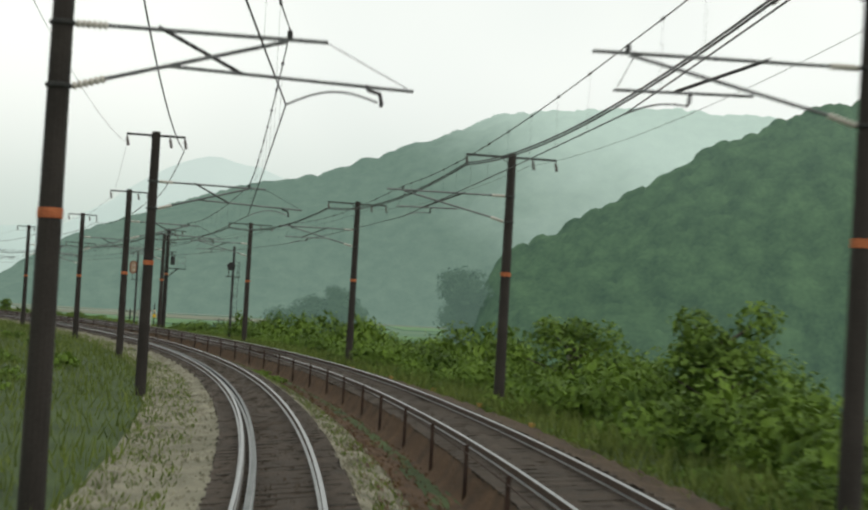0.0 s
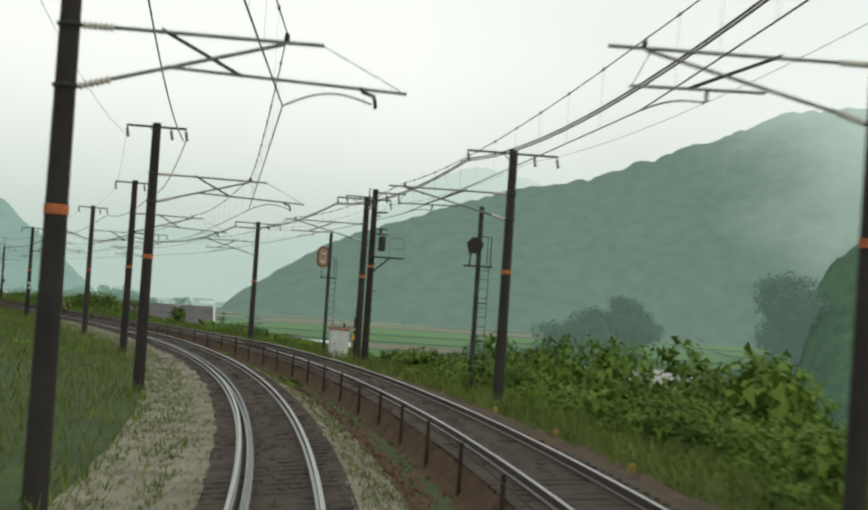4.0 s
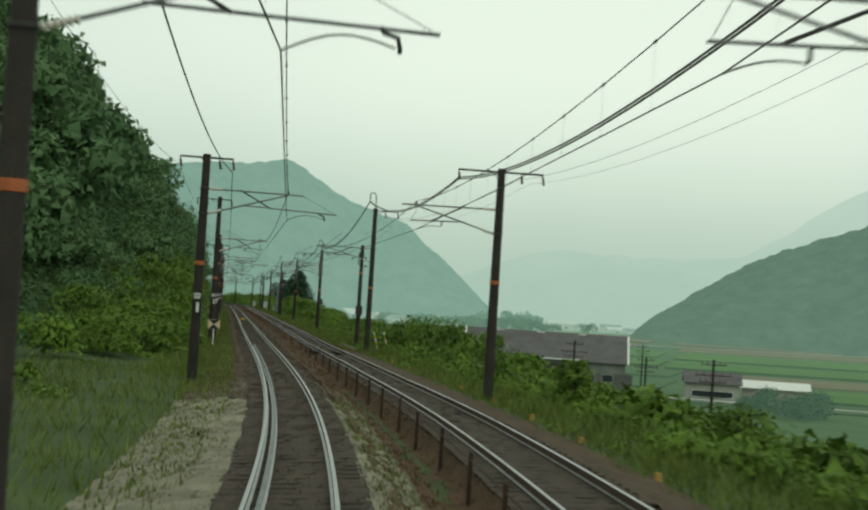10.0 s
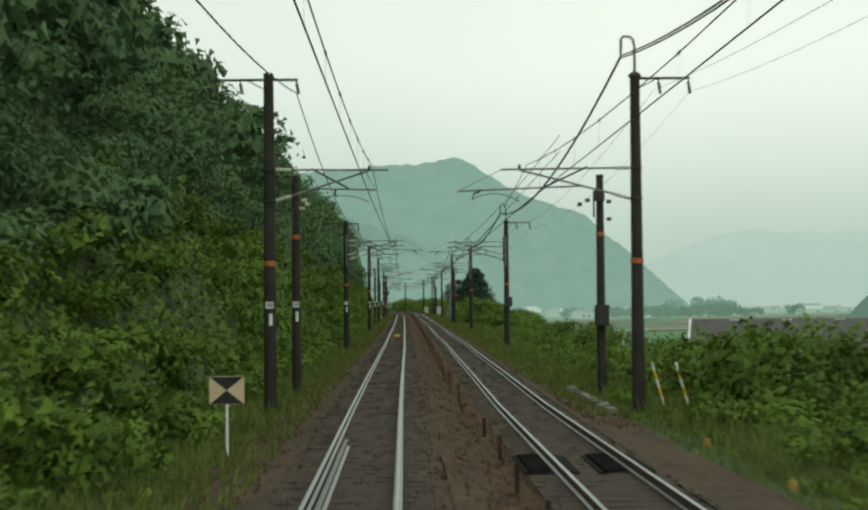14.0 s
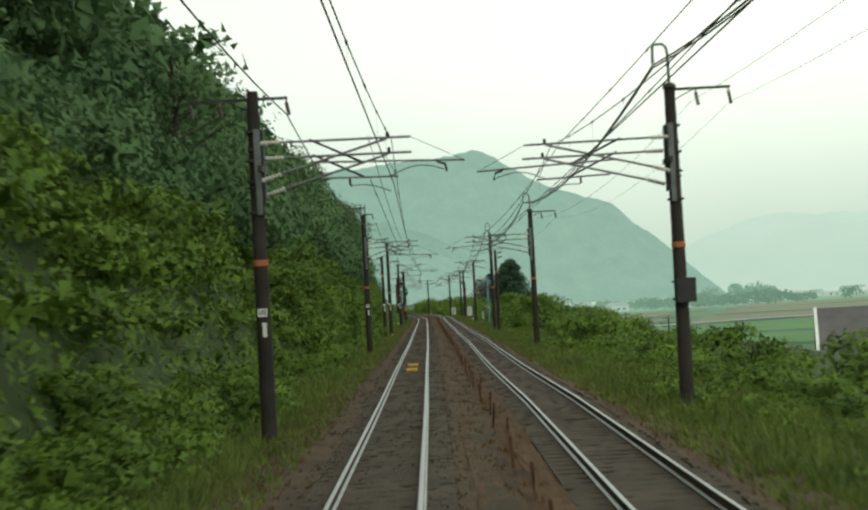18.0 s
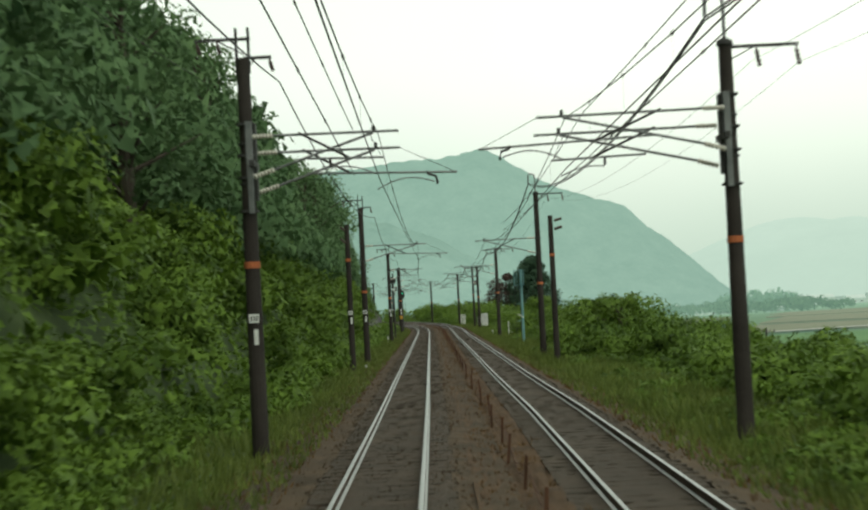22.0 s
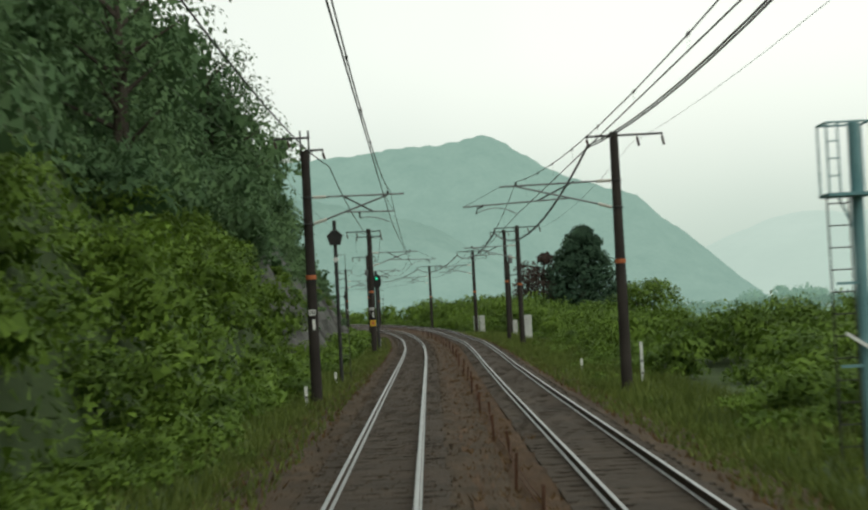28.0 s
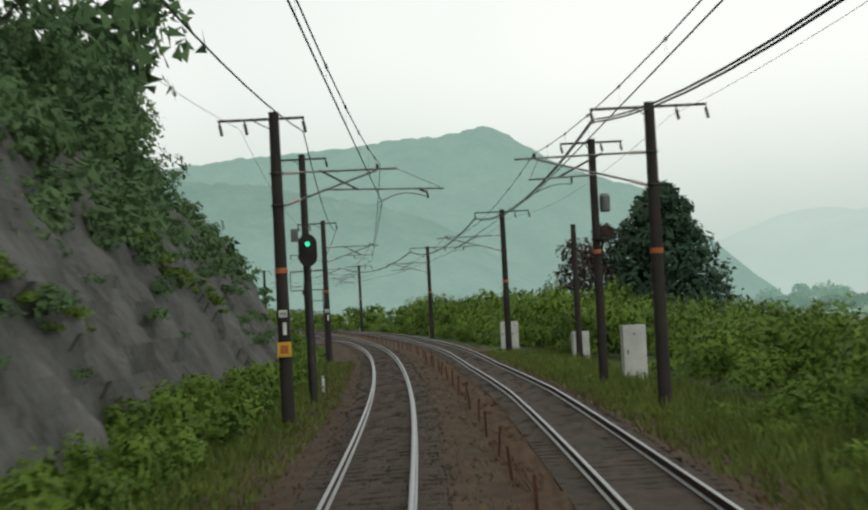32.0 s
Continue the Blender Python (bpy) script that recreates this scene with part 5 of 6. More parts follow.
def spots(n, s0, s1, l0, l1, k0=0.75, k1=1.25, h=(0.8, 1.2), sink=0.15):
    out = []
    for i in range(n):
        s, lat = s0 + (s1 - s0) * (i + rng.rand()) / n, rng.uniform(l0, l1)
        if any(-16 < s - a < 1.5 and abs(lat - b) < (2.1 if l1 > 9 else 1.2) for a, b in CLEAR):
            continue
        p = P(s, lat, float(ground_z(s, lat)))
        out.append((p[0], p[1], p[2] - sink, rng.uniform(k0, k1), rng.uniform(0, 6.28), rng.uniform(*h)))
    return out


# the bank of the first curve
scatter(bushes, spots(58, 26, 126, 9.8, 12.6, 0.8, 1.1, (1.0, 1.25)) + spots(16, 30, 126, 13, 17, 1.0, 1.4, (1.2, 1.6)), "roadside_shrubs", M_LEAF,
        "dense bright green shrubs on the embankment edge")
scatter(shrubs, spots(60, 24, 130, 8.4, 10.4, 0.7, 1.1, (0.8, 1.1)) + spots(20, 112, 134, 10.2, 13.2, 1.1, 1.5, (0.9, 1.15)), "roadside_shrubs", M_LEAF, "bright green shrubs along the track's edge")
scatter(low, spots(80, 126, 240, 8.6, 15, 0.9, 1.4) + spots(110, 140, 240, 8.0, 10.8, 0.9, 1.4, (1.0, 1.4)) + spots(60, 20, 130, 7.6, 9, 0.6, 1.0), "low_shrubs", M_LEAF, "low green shrubs down the embankment slope")
scatter(bushes, spots(24, 140, 236, 14, 20, 0.6, 1.0, (0.8, 1.1)) + spots(20, 236, 264, 9.2, 12.5, 0.75, 1.0, (0.9, 1.15)) + spots(16, 238, 256, 9.8, 12.2, 1.0, 1.25, (1.05, 1.3)), "embankment_shrubs", M_LEAF, "rounded green shrubs on the bank")
scatter(thicket, spots(30, 5, 205, -10, -5, 0.6, 1.1), "low_shrubs", M_LEAF, "low green shrubs inside the first curve")
# the straight
scatter(shrubs, spots(70, 262, 400, 8.9, 12.0, 0.55, 0.95, (0.65, 1.0)) + spots(16, 262, 400, 11, 15, 0.8, 1.2), "embankment_shrubs", M_LEAF, "green shrubs beside the straight track")
scatter(shrubs, spots(42, 398, 470, 8.2, 11, 0.7, 1.15, (0.9, 1.2)), "embankment_shrubs", M_LEAF, "green shrubs towards the last curve")
scatter(bushes, spots(30, 404, 470, 10.5, 16, 0.8, 1.15, (0.9, 1.2)) + spots(26, 352, 408, 9.4, 13.5, 0.7, 1.05, (0.8, 1.05)), "tall_shrubs", M_LEAF, "tall green shrubs beyond the low ones")
scatter(fine_bushes, spots(54, 470, 596, 9.6, 16, 0.85, 1.25, (1.0, 1.4)) + spots(32, 470, 590, 8.2, 10.6, 0.5, 0.85, (0.8, 1.15)), "tall_shrubs", M_LEAF, "dense green shrubs inside the last curve")
scatter(bushes, spots(24, 556, 650, 8.8, 13, 1.0, 1.4, (1.15, 1.5)), "tall_shrubs", M_LEAF, "tall green shrubs in a row beyond the white cabinets")
scatter(far_bushes, spots(42, 592, 760, 9.5, 16, 0.6, 1.6, (0.8, 1.4)) + spots(34, 596, 780, -15, -5, 0.6, 1.4, (0.8, 1.3)) + spots(40, 580, 700, 7.4, 9.6, 0.4, 0.7, (0.8, 1.1)) + spots(26, 572, 640, -6.5, -3.8, 0.4, 0.7, (0.8, 1.1)), "tall_shrubs", M_LEAF, "tall green shrubs before the last curve")
# the foot of the hill
scatter(shrubs, spots(56, 222, 350, -5.6, -3.9, 0.6, 1.0, (0.8, 1.1)) + spots(64, 350, 490, -5.6, -3.9, 0.6, 1.0, (0.8, 1.1)) + spots(48, 490, 575, -4.4, -3.5, 0.45, 0.8, (0.9, 1.25)) + spots(22, 488, 530, -5.0, -3.9, 0.7, 1.05), "hillside_shrubs", M_LEAF,
        "bright green shrubs at the foot of the wooded hill")
scatter(bushes, spots(44, 262, 360, -8.2, -5.6, 0.75, 1.15, (0.8, 1.1)) + spots(48, 360, 490, -8.2, -5.6, 0.7, 1.1, (0.8, 1.15)) + spots(18, 205, 262, -9, -5.5, 0.7, 1.0), "hillside_shrubs", M_LEAF,
        "tall bright green bushes on the lower hillside")
scatter(thicket, spots(110, 215, 490, -8.8, -4.6, 1.3, 2.0, (0.9, 1.2)), "hillside_shrubs", M_LEAF, "low leafy cover between the hillside bushes")
scatter(low, spots(90, 246, 560, 6.7, 8.3, 0.6, 1.1, (0.8, 1.2)) + spots(84, 262, 560, 7.4, 9.4, 0.8, 1.3, (0.8, 1.2)), "low_shrubs", M_LEAF, "low green shrubs close to the far shoulder")
scatter(thicket, spots(90, 146, 262, 11.5, 24, 1.3, 2.2, (0.9, 1.3)) + spots(110, 150, 330, 22, 44, 1.8, 3.2, (0.8, 1.2)) + spots(130, 130, 232, 12, 32, 2.2, 3.4, (0.8, 1.1)), "low_shrubs", M_LEAF, "low green thicket down the embankment slope")
cracks = []
for i in range(60):
    s, h = rng.uniform(498, 570), rng.uniform(0.8, 6.8)
    p = P(s, -4.95 - 0.42 * h - 0.012 * h * h, h)
    cracks.append((p[0], p[1], p[2] - 0.1, rng.uniform(0.6, 1.2), rng.uniform(0, 6.28), 1.0))
ledge = []
for i in range(34):
    k = i / 33.0
    for s0, s1, h0, h1 in ((497, 507, 4.6, 2.2), (520, 534, 4.8, 2.6)):
        s, h = s0 + (s1 - s0) * k, h0 + (h1 - h0) * k + rng.normal(0, 0.12)
        p = P(s, -4.75 - 0.42 * h - 0.012 * h * h, h)
        ledge.append((p[0], p[1], p[2] - 0.15, rng.uniform(0.45, 0.75), rng.uniform(0, 6.28), 1.0))
scatter(low, ledge, "rock_shrubs", M_LEAF, "bright green tufts along a ledge of the rock face")
scatter(low, cracks, "rock_shrubs", M_LEAF2, "small shrubs rooted in the cracks of the rock face")
scatter(crowns, spots(39, 224, 326, -12, -8, 0.7, 1.1, (0.9, 1.2)) + spots(42, 326, 436, -11.0, -7.5, 0.95, 1.3, (1.0, 1.3)) + spots(39, 436, 545, -12, -8, 0.7, 1.1, (0.9, 1.2)), "hillside_wood", M_LEAF2, "dense dark green broadleaf wood on the steep hillside", "woodland")
scatter(far_crowns, spots(110, 226, 548, -20, -11, 1.0, 1.6, (0.9, 1.3)) + spots(26, 240, 545, -30, -19, 1.4, 2.0), "hillside_wood", M_LEAF2,
        "dark green broadleaf crowns higher up the hillside", "woodland")


def slope_cover(n, s0, s1, l0, l1, leaf, mat, label):
    """Leaves lying over the steep soil in low swells."""
    s, lat = rng.uniform(s0, s1, n), rng.uniform(l0, l1, n)
    up = np.stack([np.cos(np.interp(s, SG, turn)) * 0.8, np.sin(np.interp(s, SG, turn)) * 0.8, np.full(n, 0.6)], 1)
    p = P(s, lat, ground_z(s, lat)) + up * (0.15 + 0.35 * np.abs(wobble(s, lat, 1.6, 9)) * rng.uniform(0.3, 1.0, n))[:, None]
    return tagged(new("slope_cover", leaves("slope_cover", leaf_tris(p, up, leaf, 0.6), mat)), label, "creepers", kind="stuff")


slope_cover(64000, 212, 552, -9.4, -4.2, 0.14, M_LEAF, "bright low creepers covering the foot of the steep bank")
slope_cover(36000, 212, 552, -12.5, -9.0, 0.19, M_LEAF2, "dark leafy creepers covering the steep bank")
scatter(far_bushes, spots(30, 494, 552, -11, -8.2, 0.5, 0.85) + spots(64, 490, 570, -8.6, -7.2, 0.45, 0.85, (0.9, 1.3)), "rock_top_bushes", M_LEAF2, "dark green bushes hanging over the rock face")
strip = []
for i in range(44):
    s, lat = rng.choice((117.0, 138.2, 64.0)) + rng.normal(0, 2.2), rng.uniform(1.9, 2.5)
    p = P(s, lat, float(between(s, lat)))
    strip.append((p[0], p[1], p[2] - 0.05, rng.uniform(0.4, 0.8), rng.uniform(0, 6.28), 1.0))
scatter(weeds, strip, "creeping_weeds", M_LEAF, "small green weeds between the tracks", "weeds")
scatter(weeds, spots(220, 4, 240, 6.8, 9.5) + spots(420, 240, 580, 5.9, 8.6) + spots(340, 200, 580, -4.0, -2.5, 0.6, 1.1), "creeping_weeds", M_LEAF,
        "low creeping leafy weeds beside the track", "weeds")
# leaves emit a painted haze colour, paler for trees farther along y
M_VTREE = haze_glow_material("valley_trees_haze_glow", (0.03, 0.06, 0.03), (0.07, 0.115, 0.06), (0.046, 0.080, 0.064), 0.1, (0.165, 0.270, 0.230), 280.0, 1450.0, 1)
places = []
for i in range(64):
    k = i / 63.0
    x_, y_ = -650 + 270 * k + rng.normal(0, 7), 1245 - 305 * k + rng.normal(0, 7)
    places.append((x_, y_, float(valley_z(x_, y_)) - 0.3, rng.uniform(1.3, 2.0), rng.uniform(0, 6), rng.uniform(1.0, 1.4)))
for i in range(12):
    places.append((-615 + rng.normal(0, 16), 1415 + rng.normal(0, 10), -9.7, rng.uniform(2.0, 3.4), rng.uniform(0, 6), rng.uniform(1.0, 1.5)))
# even glow on these leaves imitates the haze in front of them
M_HTREE = haze_glow_material("valley_wood_haze_glow", (0.018, 0.034, 0.020), (0.045, 0.075, 0.042), (0.072, 0.120, 0.098), 0.15)
hazy_trees, near_trees = [], []
# each cluster: place, spread, number of crowns, breadth and height over the valley
for x_, y_, spread, count, k0, high in ((-38.6, 269.0, 3.2, 18, 1.4, 14.0), (-34.2, 272.0, 1.0, 14, 0.95, 16.0), (-14.0, 272.0, 2.2, 20, 1.4, 19.5), (-53.5, 300.0, 6.0, 16, 1.4, 8.0), (-101.0, 366.0, 3.0, 5, 1.1, 3.6), (-26.0, 264.0, 5.0, 12, 1.3, 7.5)):
    for i in range(count):
        k, up = k0 * rng.uniform(0.8, 1.2), (i + 0.5) / count
        (near_trees if y_ > 290 else hazy_trees).append((x_ + rng.normal(0, spread * (1.1 - 0.6 * up)), y_ + rng.normal(0, 3.0), -10.0 + up * max(high - 3.2 * k, 0.0), k, rng.uniform(0, 6), rng.uniform(1.0, 1.25)))
edge_crowns = [clump(1300, 3.0, 0.20, 16, 0.85) for _ in range(3)]
scatter(edge_crowns, hazy_trees, "valley_trees", M_HTREE, "dark trees at the foot of the wooded spur, haze painted on", "trees")
scatter(edge_crowns, near_trees, "valley_trees", M_VTREE, "dark green trees at the valley's edge with painted mist glow", "trees")
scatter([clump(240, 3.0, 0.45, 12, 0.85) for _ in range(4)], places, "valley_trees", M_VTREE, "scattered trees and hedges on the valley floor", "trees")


def far_side(s, lat):
    """Height of the far track's shoulder."""
    t = np.clip((lat - mid_far(s) - 0.93) / 1.57, 0, 1)
    return z_far(0.93)(s) * (1 - t) + (rise(s) - 0.40) * t


def grass(name, n, s0, s1, l0, l1, h, label, mat=M_GRASS, category="grass", ground=ground_z, lean=1.0):
    """Blades, denser towards l0 when lean is above 1."""
    s, lat = rng.uniform(s0, s1, n), l0 + (l1 - l0) * rng.uniform(0, 1, n) ** lean
    p = P(s, lat, ground(s, lat) - 0.03)
    a = rng.uniform(0, 6.28, n)
    w = np.stack([np.cos(a), np.sin(a), 0 * a], 1) * rng.uniform(0.014, 0.034, n)[:, None]
    hh = (h * rng.uniform(0.5, 1.3, n))[:, None]
    bend = rng.normal(0, 0.35, (n, 3)) * hh
    bend[:, 2] = hh[:, 0]
    tip = p + bend
    tri = np.stack([p - w, p + w, tip, np.broadcast_to(np.array([0, 0, 1.0]), p.shape)], 1)
    return tagged(new(name, leaves(name, tri, mat, False)), label, category, kind="stuff")


grass("tall_grass", 14000, -10, 205, -9, -2.7, 0.4, "tall green grass inside the first curve")
grass("tall_grass", 36000, 4, 250, 6.5, 12, 0.5, "tall green grass on the embankment edge")
grass("tall_grass", 46000, 250, 560, 5.7, 8.6, 0.42, "tall green grass beside the far track")
grass("tall_grass", 40000, 200, 560, -4.6, -2.2, 0.4, "tall green grass beside the near track")

grass("shoulder_tufts", 12000, 4, 250, 6.0, 7.2, 0.18, "short green tufts creeping over the far shoulder")
grass("shoulder_tufts", 26000, 240, 560, 6.2, 4.85, 0.20, "short green tufts creeping over the far shoulder", ground=far_side, lean=1.5)
grass("shoulder_tufts", 30000, 190, 560, -3.0, -1.5, 0.20, "short green tufts creeping over the near shoulder", ground=shoulder, lean=1.5)
grass("shoulder_tufts", 9000, 4, 190, -2.9, -1.5, 0.12, "thin grass in the pale gravel of the near shoulder", ground=shoulder)
grass("shoulder_tufts", 8000, 4, 190, 1.9, 1.15, 0.10, "thin grass in the pale gravel between the tracks", ground=bank)
grass("dry_weeds", 12000, 236, 560, 4.7, 6.0, 0.12, "dry brown weeds on the far shoulder", M_DRY, "weeds", ground=far_side)
grass("dry_weeds", 12000, 190, 560, -2.8, -1.4, 0.12, "dry brown weeds on the near shoulder", M_DRY, "weeds", ground=shoulder)


def strip_weeds(n, s0, s1, label):
    """Dry weeds in loose tufts on the strip between the tracks."""
    k = n // 14
    s = np.repeat(rng.uniform(s0, s1, k), 14) + rng.normal(0, 0.10, k * 14)
    lat = np.repeat(np.clip(rng.normal(1.95, 0.36, k), 1.35, 2.6), 14) + rng.normal(0, 0.06, k * 14)
    p = P(s, lat, between(s, lat) - 0.02)
    a = rng.uniform(0, 6.28, k * 14)
    w = np.stack([np.cos(a), np.sin(a), 0 * a], 1) * 0.012
    tip = p + rng.normal(0, 0.07, p.shape) * np.array([1, 1, 0]) + np.array([0, 0, 1.0]) * rng.uniform(0.03, 0.13, (k * 14, 1))
    tri = np.stack([p - w, p + w, tip, np.broadcast_to(np.array([0, 0, 1.0]), p.shape)], 1)
    return tagged(new("dry_weeds", leaves("dry_weeds", tri, M_DRY, False)), label, "weeds", kind="stuff")


strip_weeds(11000, 200, 560, "dry brown weeds between the tracks")
strip_weeds(4200, 20, 200, "thin dry weeds on the slope between the tracks")


# ---- single trees ----
def tree(s, lat, z, height, width, mat, label, conifer=False, n=2600, leaf=0.17):
    t = tagged(empty("tree", at(s, lat, z, rng.uniform(0, 6))), label, "tree")
    trunk = Build().tube([(0, 0, -0.5), (0.05, 0.02, height * 0.3), (-0.04, 0.05, height * 0.6), (0, 0, height * 0.92)],
                         [width * 0.055, width * 0.045, width * 0.03, 0.02], 9)
    part("trunk", trunk, M_BARK, t)
    q = []
    limbs = Build()
    k = 34 if conifer else 22
    for i in range(k):
        f = (i + 0.5) / k
        zz = height * (0.16 + 0.82 * f)
        r = width * 0.5 * ((1 - f) ** 0.6 if conifer else math.sin(math.pi * min(1, 0.15 + 0.8 * f)) ** 0.6)
        if not conifer:
            r *= rng.uniform(0.55, 1.3)
            zz += rng.uniform(-0.06, 0.06) * height
        a = i * 2.4
        e = np.array([math.cos(a) * r * 0.75, math.sin(a) * r * 0.75, zz + (0.05 * height if not conifer else -0.02 * height)])
        limbs.tube([(0, 0, zz - 0.1 * height), e], [width * 0.018, 0.012], 5)
        m = n // k
        c = rng.normal(0, 1, (m, 3))
        c /= np.linalg.norm(c, axis=1)[:, None]
        rad = max((0.10 if conifer else 0.13) * width, r * 0.55) * rng.uniform(0.55, 1.1, (m, 1))
        q.append(leaf_tris(e + c * rad * np.array([1, 1, 0.75]), c + np.array([0, 0, 0.3]), leaf))
    part("branching", limbs, M_BARK, t)
    part("crown", leaves("crown", np.concatenate(q), mat), None, t)
    return t


tree(590.0, 20.9, -4.5, 14.5, 11.6, M_FIR, "tall dark green evergreen tree standing over the shrubs", True, 17000, 0.23)
tree(592.0, 17.0, -4.5, 11.0, 6.4, M_PLUM, "purple-brown leafed tree beside a taller evergreen", False, 7000, 0.17)
for s, lat, h, w in ((322, -8.2, 7.0, 5.0), (371, -8.0, 8.0, 5.5), (392, -8.4, 8.5, 6), (444, -8.0, 8, 5), (468, -8.8, 8.5, 6), (505, -10.6, 8.5, 6), (522, -11.0, 8.5, 6), (276, -9.0, 6.0, 4.5)):
    tree(s, lat, float(ground_z(s, lat)) - 0.3, h, w, M_LEAF2, "broadleaf tree rooted on the steep hillside", False, 3200, 0.13)
for s, lat, top, w in ((191.4, 8.6, 1.1, 1.3), (187.5, 12.5, 0.1, 2.4), (228.0, 11.8, 1.2, 2.2), (150.0, 17.0, -0.4, 3.0)):
    z = float(ground_z(s, lat)) - 0.2
    tree(s, lat, z, top - z, w, M_LEAF, "small dark green tree on the embankment slope", False, 2600, 0.07)
for s, lat, h, w in ((402, 9.8, 2.9, 4.0), (414, 11.0, 3.0, 4.4), (430, 11.5, 3.0, 4.2), (448, 12.5, 2.9, 3.2), (505, 12.5, 3.6, 4.6), (60, 12.6, 4.0, 4.6), (42, 11.8, 4.4, 4.6)):
    tree(s, lat, float(ground_z(s, lat)) - 0.2, h, w, M_LEAF, "small leafy tree among the shrubs", False, 5200, 0.115)


# ---- valley buildings ----
def house(name, x, y, z, ang, w, d, wall, roofh, label, roofmat=M_ROOF, trim=True, windows=3, over=0.4, wallmat=M_WALL):
    h = tagged(empty(name, Matrix.LocRotScale(Vector((x, y, z)), Euler((0, 0, ang)), None)), label, "building", "valley buildings")
    b = Build().box((0, 0, wall / 2), (w, d, wall))
    b.add([(-w / 2, -d / 2, wall), (-w / 2, d / 2, wall), (-w / 2, 0, wall + roofh), (w / 2, -d / 2, wall), (w / 2, d / 2, wall), (w / 2, 0, wall + roofh)], [(0, 2, 1), (3, 4, 5)])
    part("wall", b, wallmat, h)
    k = roofh / (d / 2)
    t = 0.15
    for sgn in (-1, 1):
        e = d / 2 + over
        part("roof", Build().add([(-w / 2 - over, sgn * e, wall - over * k + 0.02), (w / 2 + over, sgn * e, wall - over * k + 0.02), (w / 2 + over, 0, wall + roofh + 0.02), (-w / 2 - over, 0, wall + roofh + 0.02),
             (-w / 2 - over, sgn * e, wall - over * k + t), (w / 2 + over, sgn * e, wall - over * k + t), (w / 2 + over, 0, wall + roofh + t), (-w / 2 - over, 0, wall + roofh + t)],
             [(0, 1, 2, 3), (7, 6, 5, 4), (0, 4, 5, 1), (1, 5, 6, 2), (3, 7, 4, 0)]), roofmat, h)
        if trim:
            for x_ in (-w / 2 - over, w / 2 + over):
                p0, p1 = np.array([x_, sgn * e, wall - over * k + 0.1]), np.array([x_, 0, wall + roofh + 0.1])
                part("barge_board", Build().add([p0 + (dx, 0, dz) for dx in (-0.16, 0.16) for dz in (-0.12, 0.14)] + [p1 + (dx, 0, dz) for dx in (-0.16, 0.16) for dz in (-0.12, 0.14)],
                     [(0, 1, 3, 2), (4, 6, 7, 5), (0, 4, 5, 1), (2, 3, 7, 6), (1, 5, 7, 3), (0, 2, 6, 4)]), M_WHITE, h, "white barge board")
    for i in range(windows):
        x_ = w * (-0.36 + 0.72 * (i + 0.5) / windows)
        win = part("window", Build().box((x_, -d / 2 - 0.03, wall * 0.42), (1.7, 0.08, 1.1)), M_WHITE, h, "white window frame")
        part("pane", Build().box((x_, -d / 2 - 0.075, wall * 0.42), (1.5, 0.02, 0.9)), M_GLASS, win)
    return h


M_DULL = material("dull_grey_cladding", (0.15, 0.16, 0.15), 0.85, 0, (0.23, 0.24, 0.225), 0.5, 0.1, 8)
M_ROOFW = material("dark_grey_wall_base", (0.10, 0.10, 0.10), 0.9, 0, (0.16, 0.16, 0.155), 0.5, 0.1, 8)
M_SHEET = material("pale_grey_sheet_roof", (0.30, 0.31, 0.30), 0.6, 0, (0.44, 0.45, 0.44), 0.6, 0.1, 8)
# village roofs and walls are paled by emission painted in as haze
M_ROOFP = haze_glow_material("village_grey_haze_glow", (0.08, 0.085, 0.085), (0.14, 0.145, 0.145), (0.21, 0.315, 0.275), 0.5)
M_WALLP = haze_glow_material("village_wall_haze_glow", (0.16, 0.16, 0.15), (0.24, 0.24, 0.22), (0.25, 0.355, 0.315), 0.5)
M_WHITEP = haze_glow_material("white_roof_haze_glow", (0.2, 0.2, 0.2), (0.3, 0.3, 0.3), (0.29, 0.39, 0.35), 0.5)
wh = house("warehouse", -154.7, 402.2, -9.6, 0.38, 27.0, 17.0, 4.8, 4.3, "long warehouse with dark slate roof and white gable edges", windows=0, wallmat=M_DULL)
part("awning", Build().box((-1.2, -9.0, 4.9), (14.5, 1.0, 0.22)), M_WHITE, wh, "pale awning along the wall")
part("shutter", Build().box((-1.2, -8.54, 2.1), (14.0, 0.06, 4.2)), M_ROOF, wh, "dark recessed loading bay")
part("wall_base", Build().box((-12.0, -8.55, 1.5), (5.4, 0.08, 3.0)), M_ROOFW, wh, "darker lower wall")
part("wall_base", Build().box((11.0, -8.55, 1.5), (7.4, 0.08, 3.0)), M_ROOFW, wh, "darker lower wall")
for x_ in (7.6, 10.6):
    win = part("window", Build().box((x_, -8.6, 2.2), (1.9, 0.06, 1.3)), M_WALL, wh, "pale window frame")
    part("pane", Build().box((x_, -8.64, 2.2), (1.7, 0.03, 1.1)), M_GLASS, win)
for x_ in (-8, -1, 6):
    part("roof_vent", Build().box((x_, -0.2, 8.95), (1.3, 0.5, 0.4)), M_WHITE, wh, "white ridge ventilator")
house("shed", -123.2, 396.5, -9.6, 0.35, 8.5, 7.0, 3.0, 1.5, "low pale building with a grey roof and windows", trim=False, windows=5, wallmat=M_WALL)
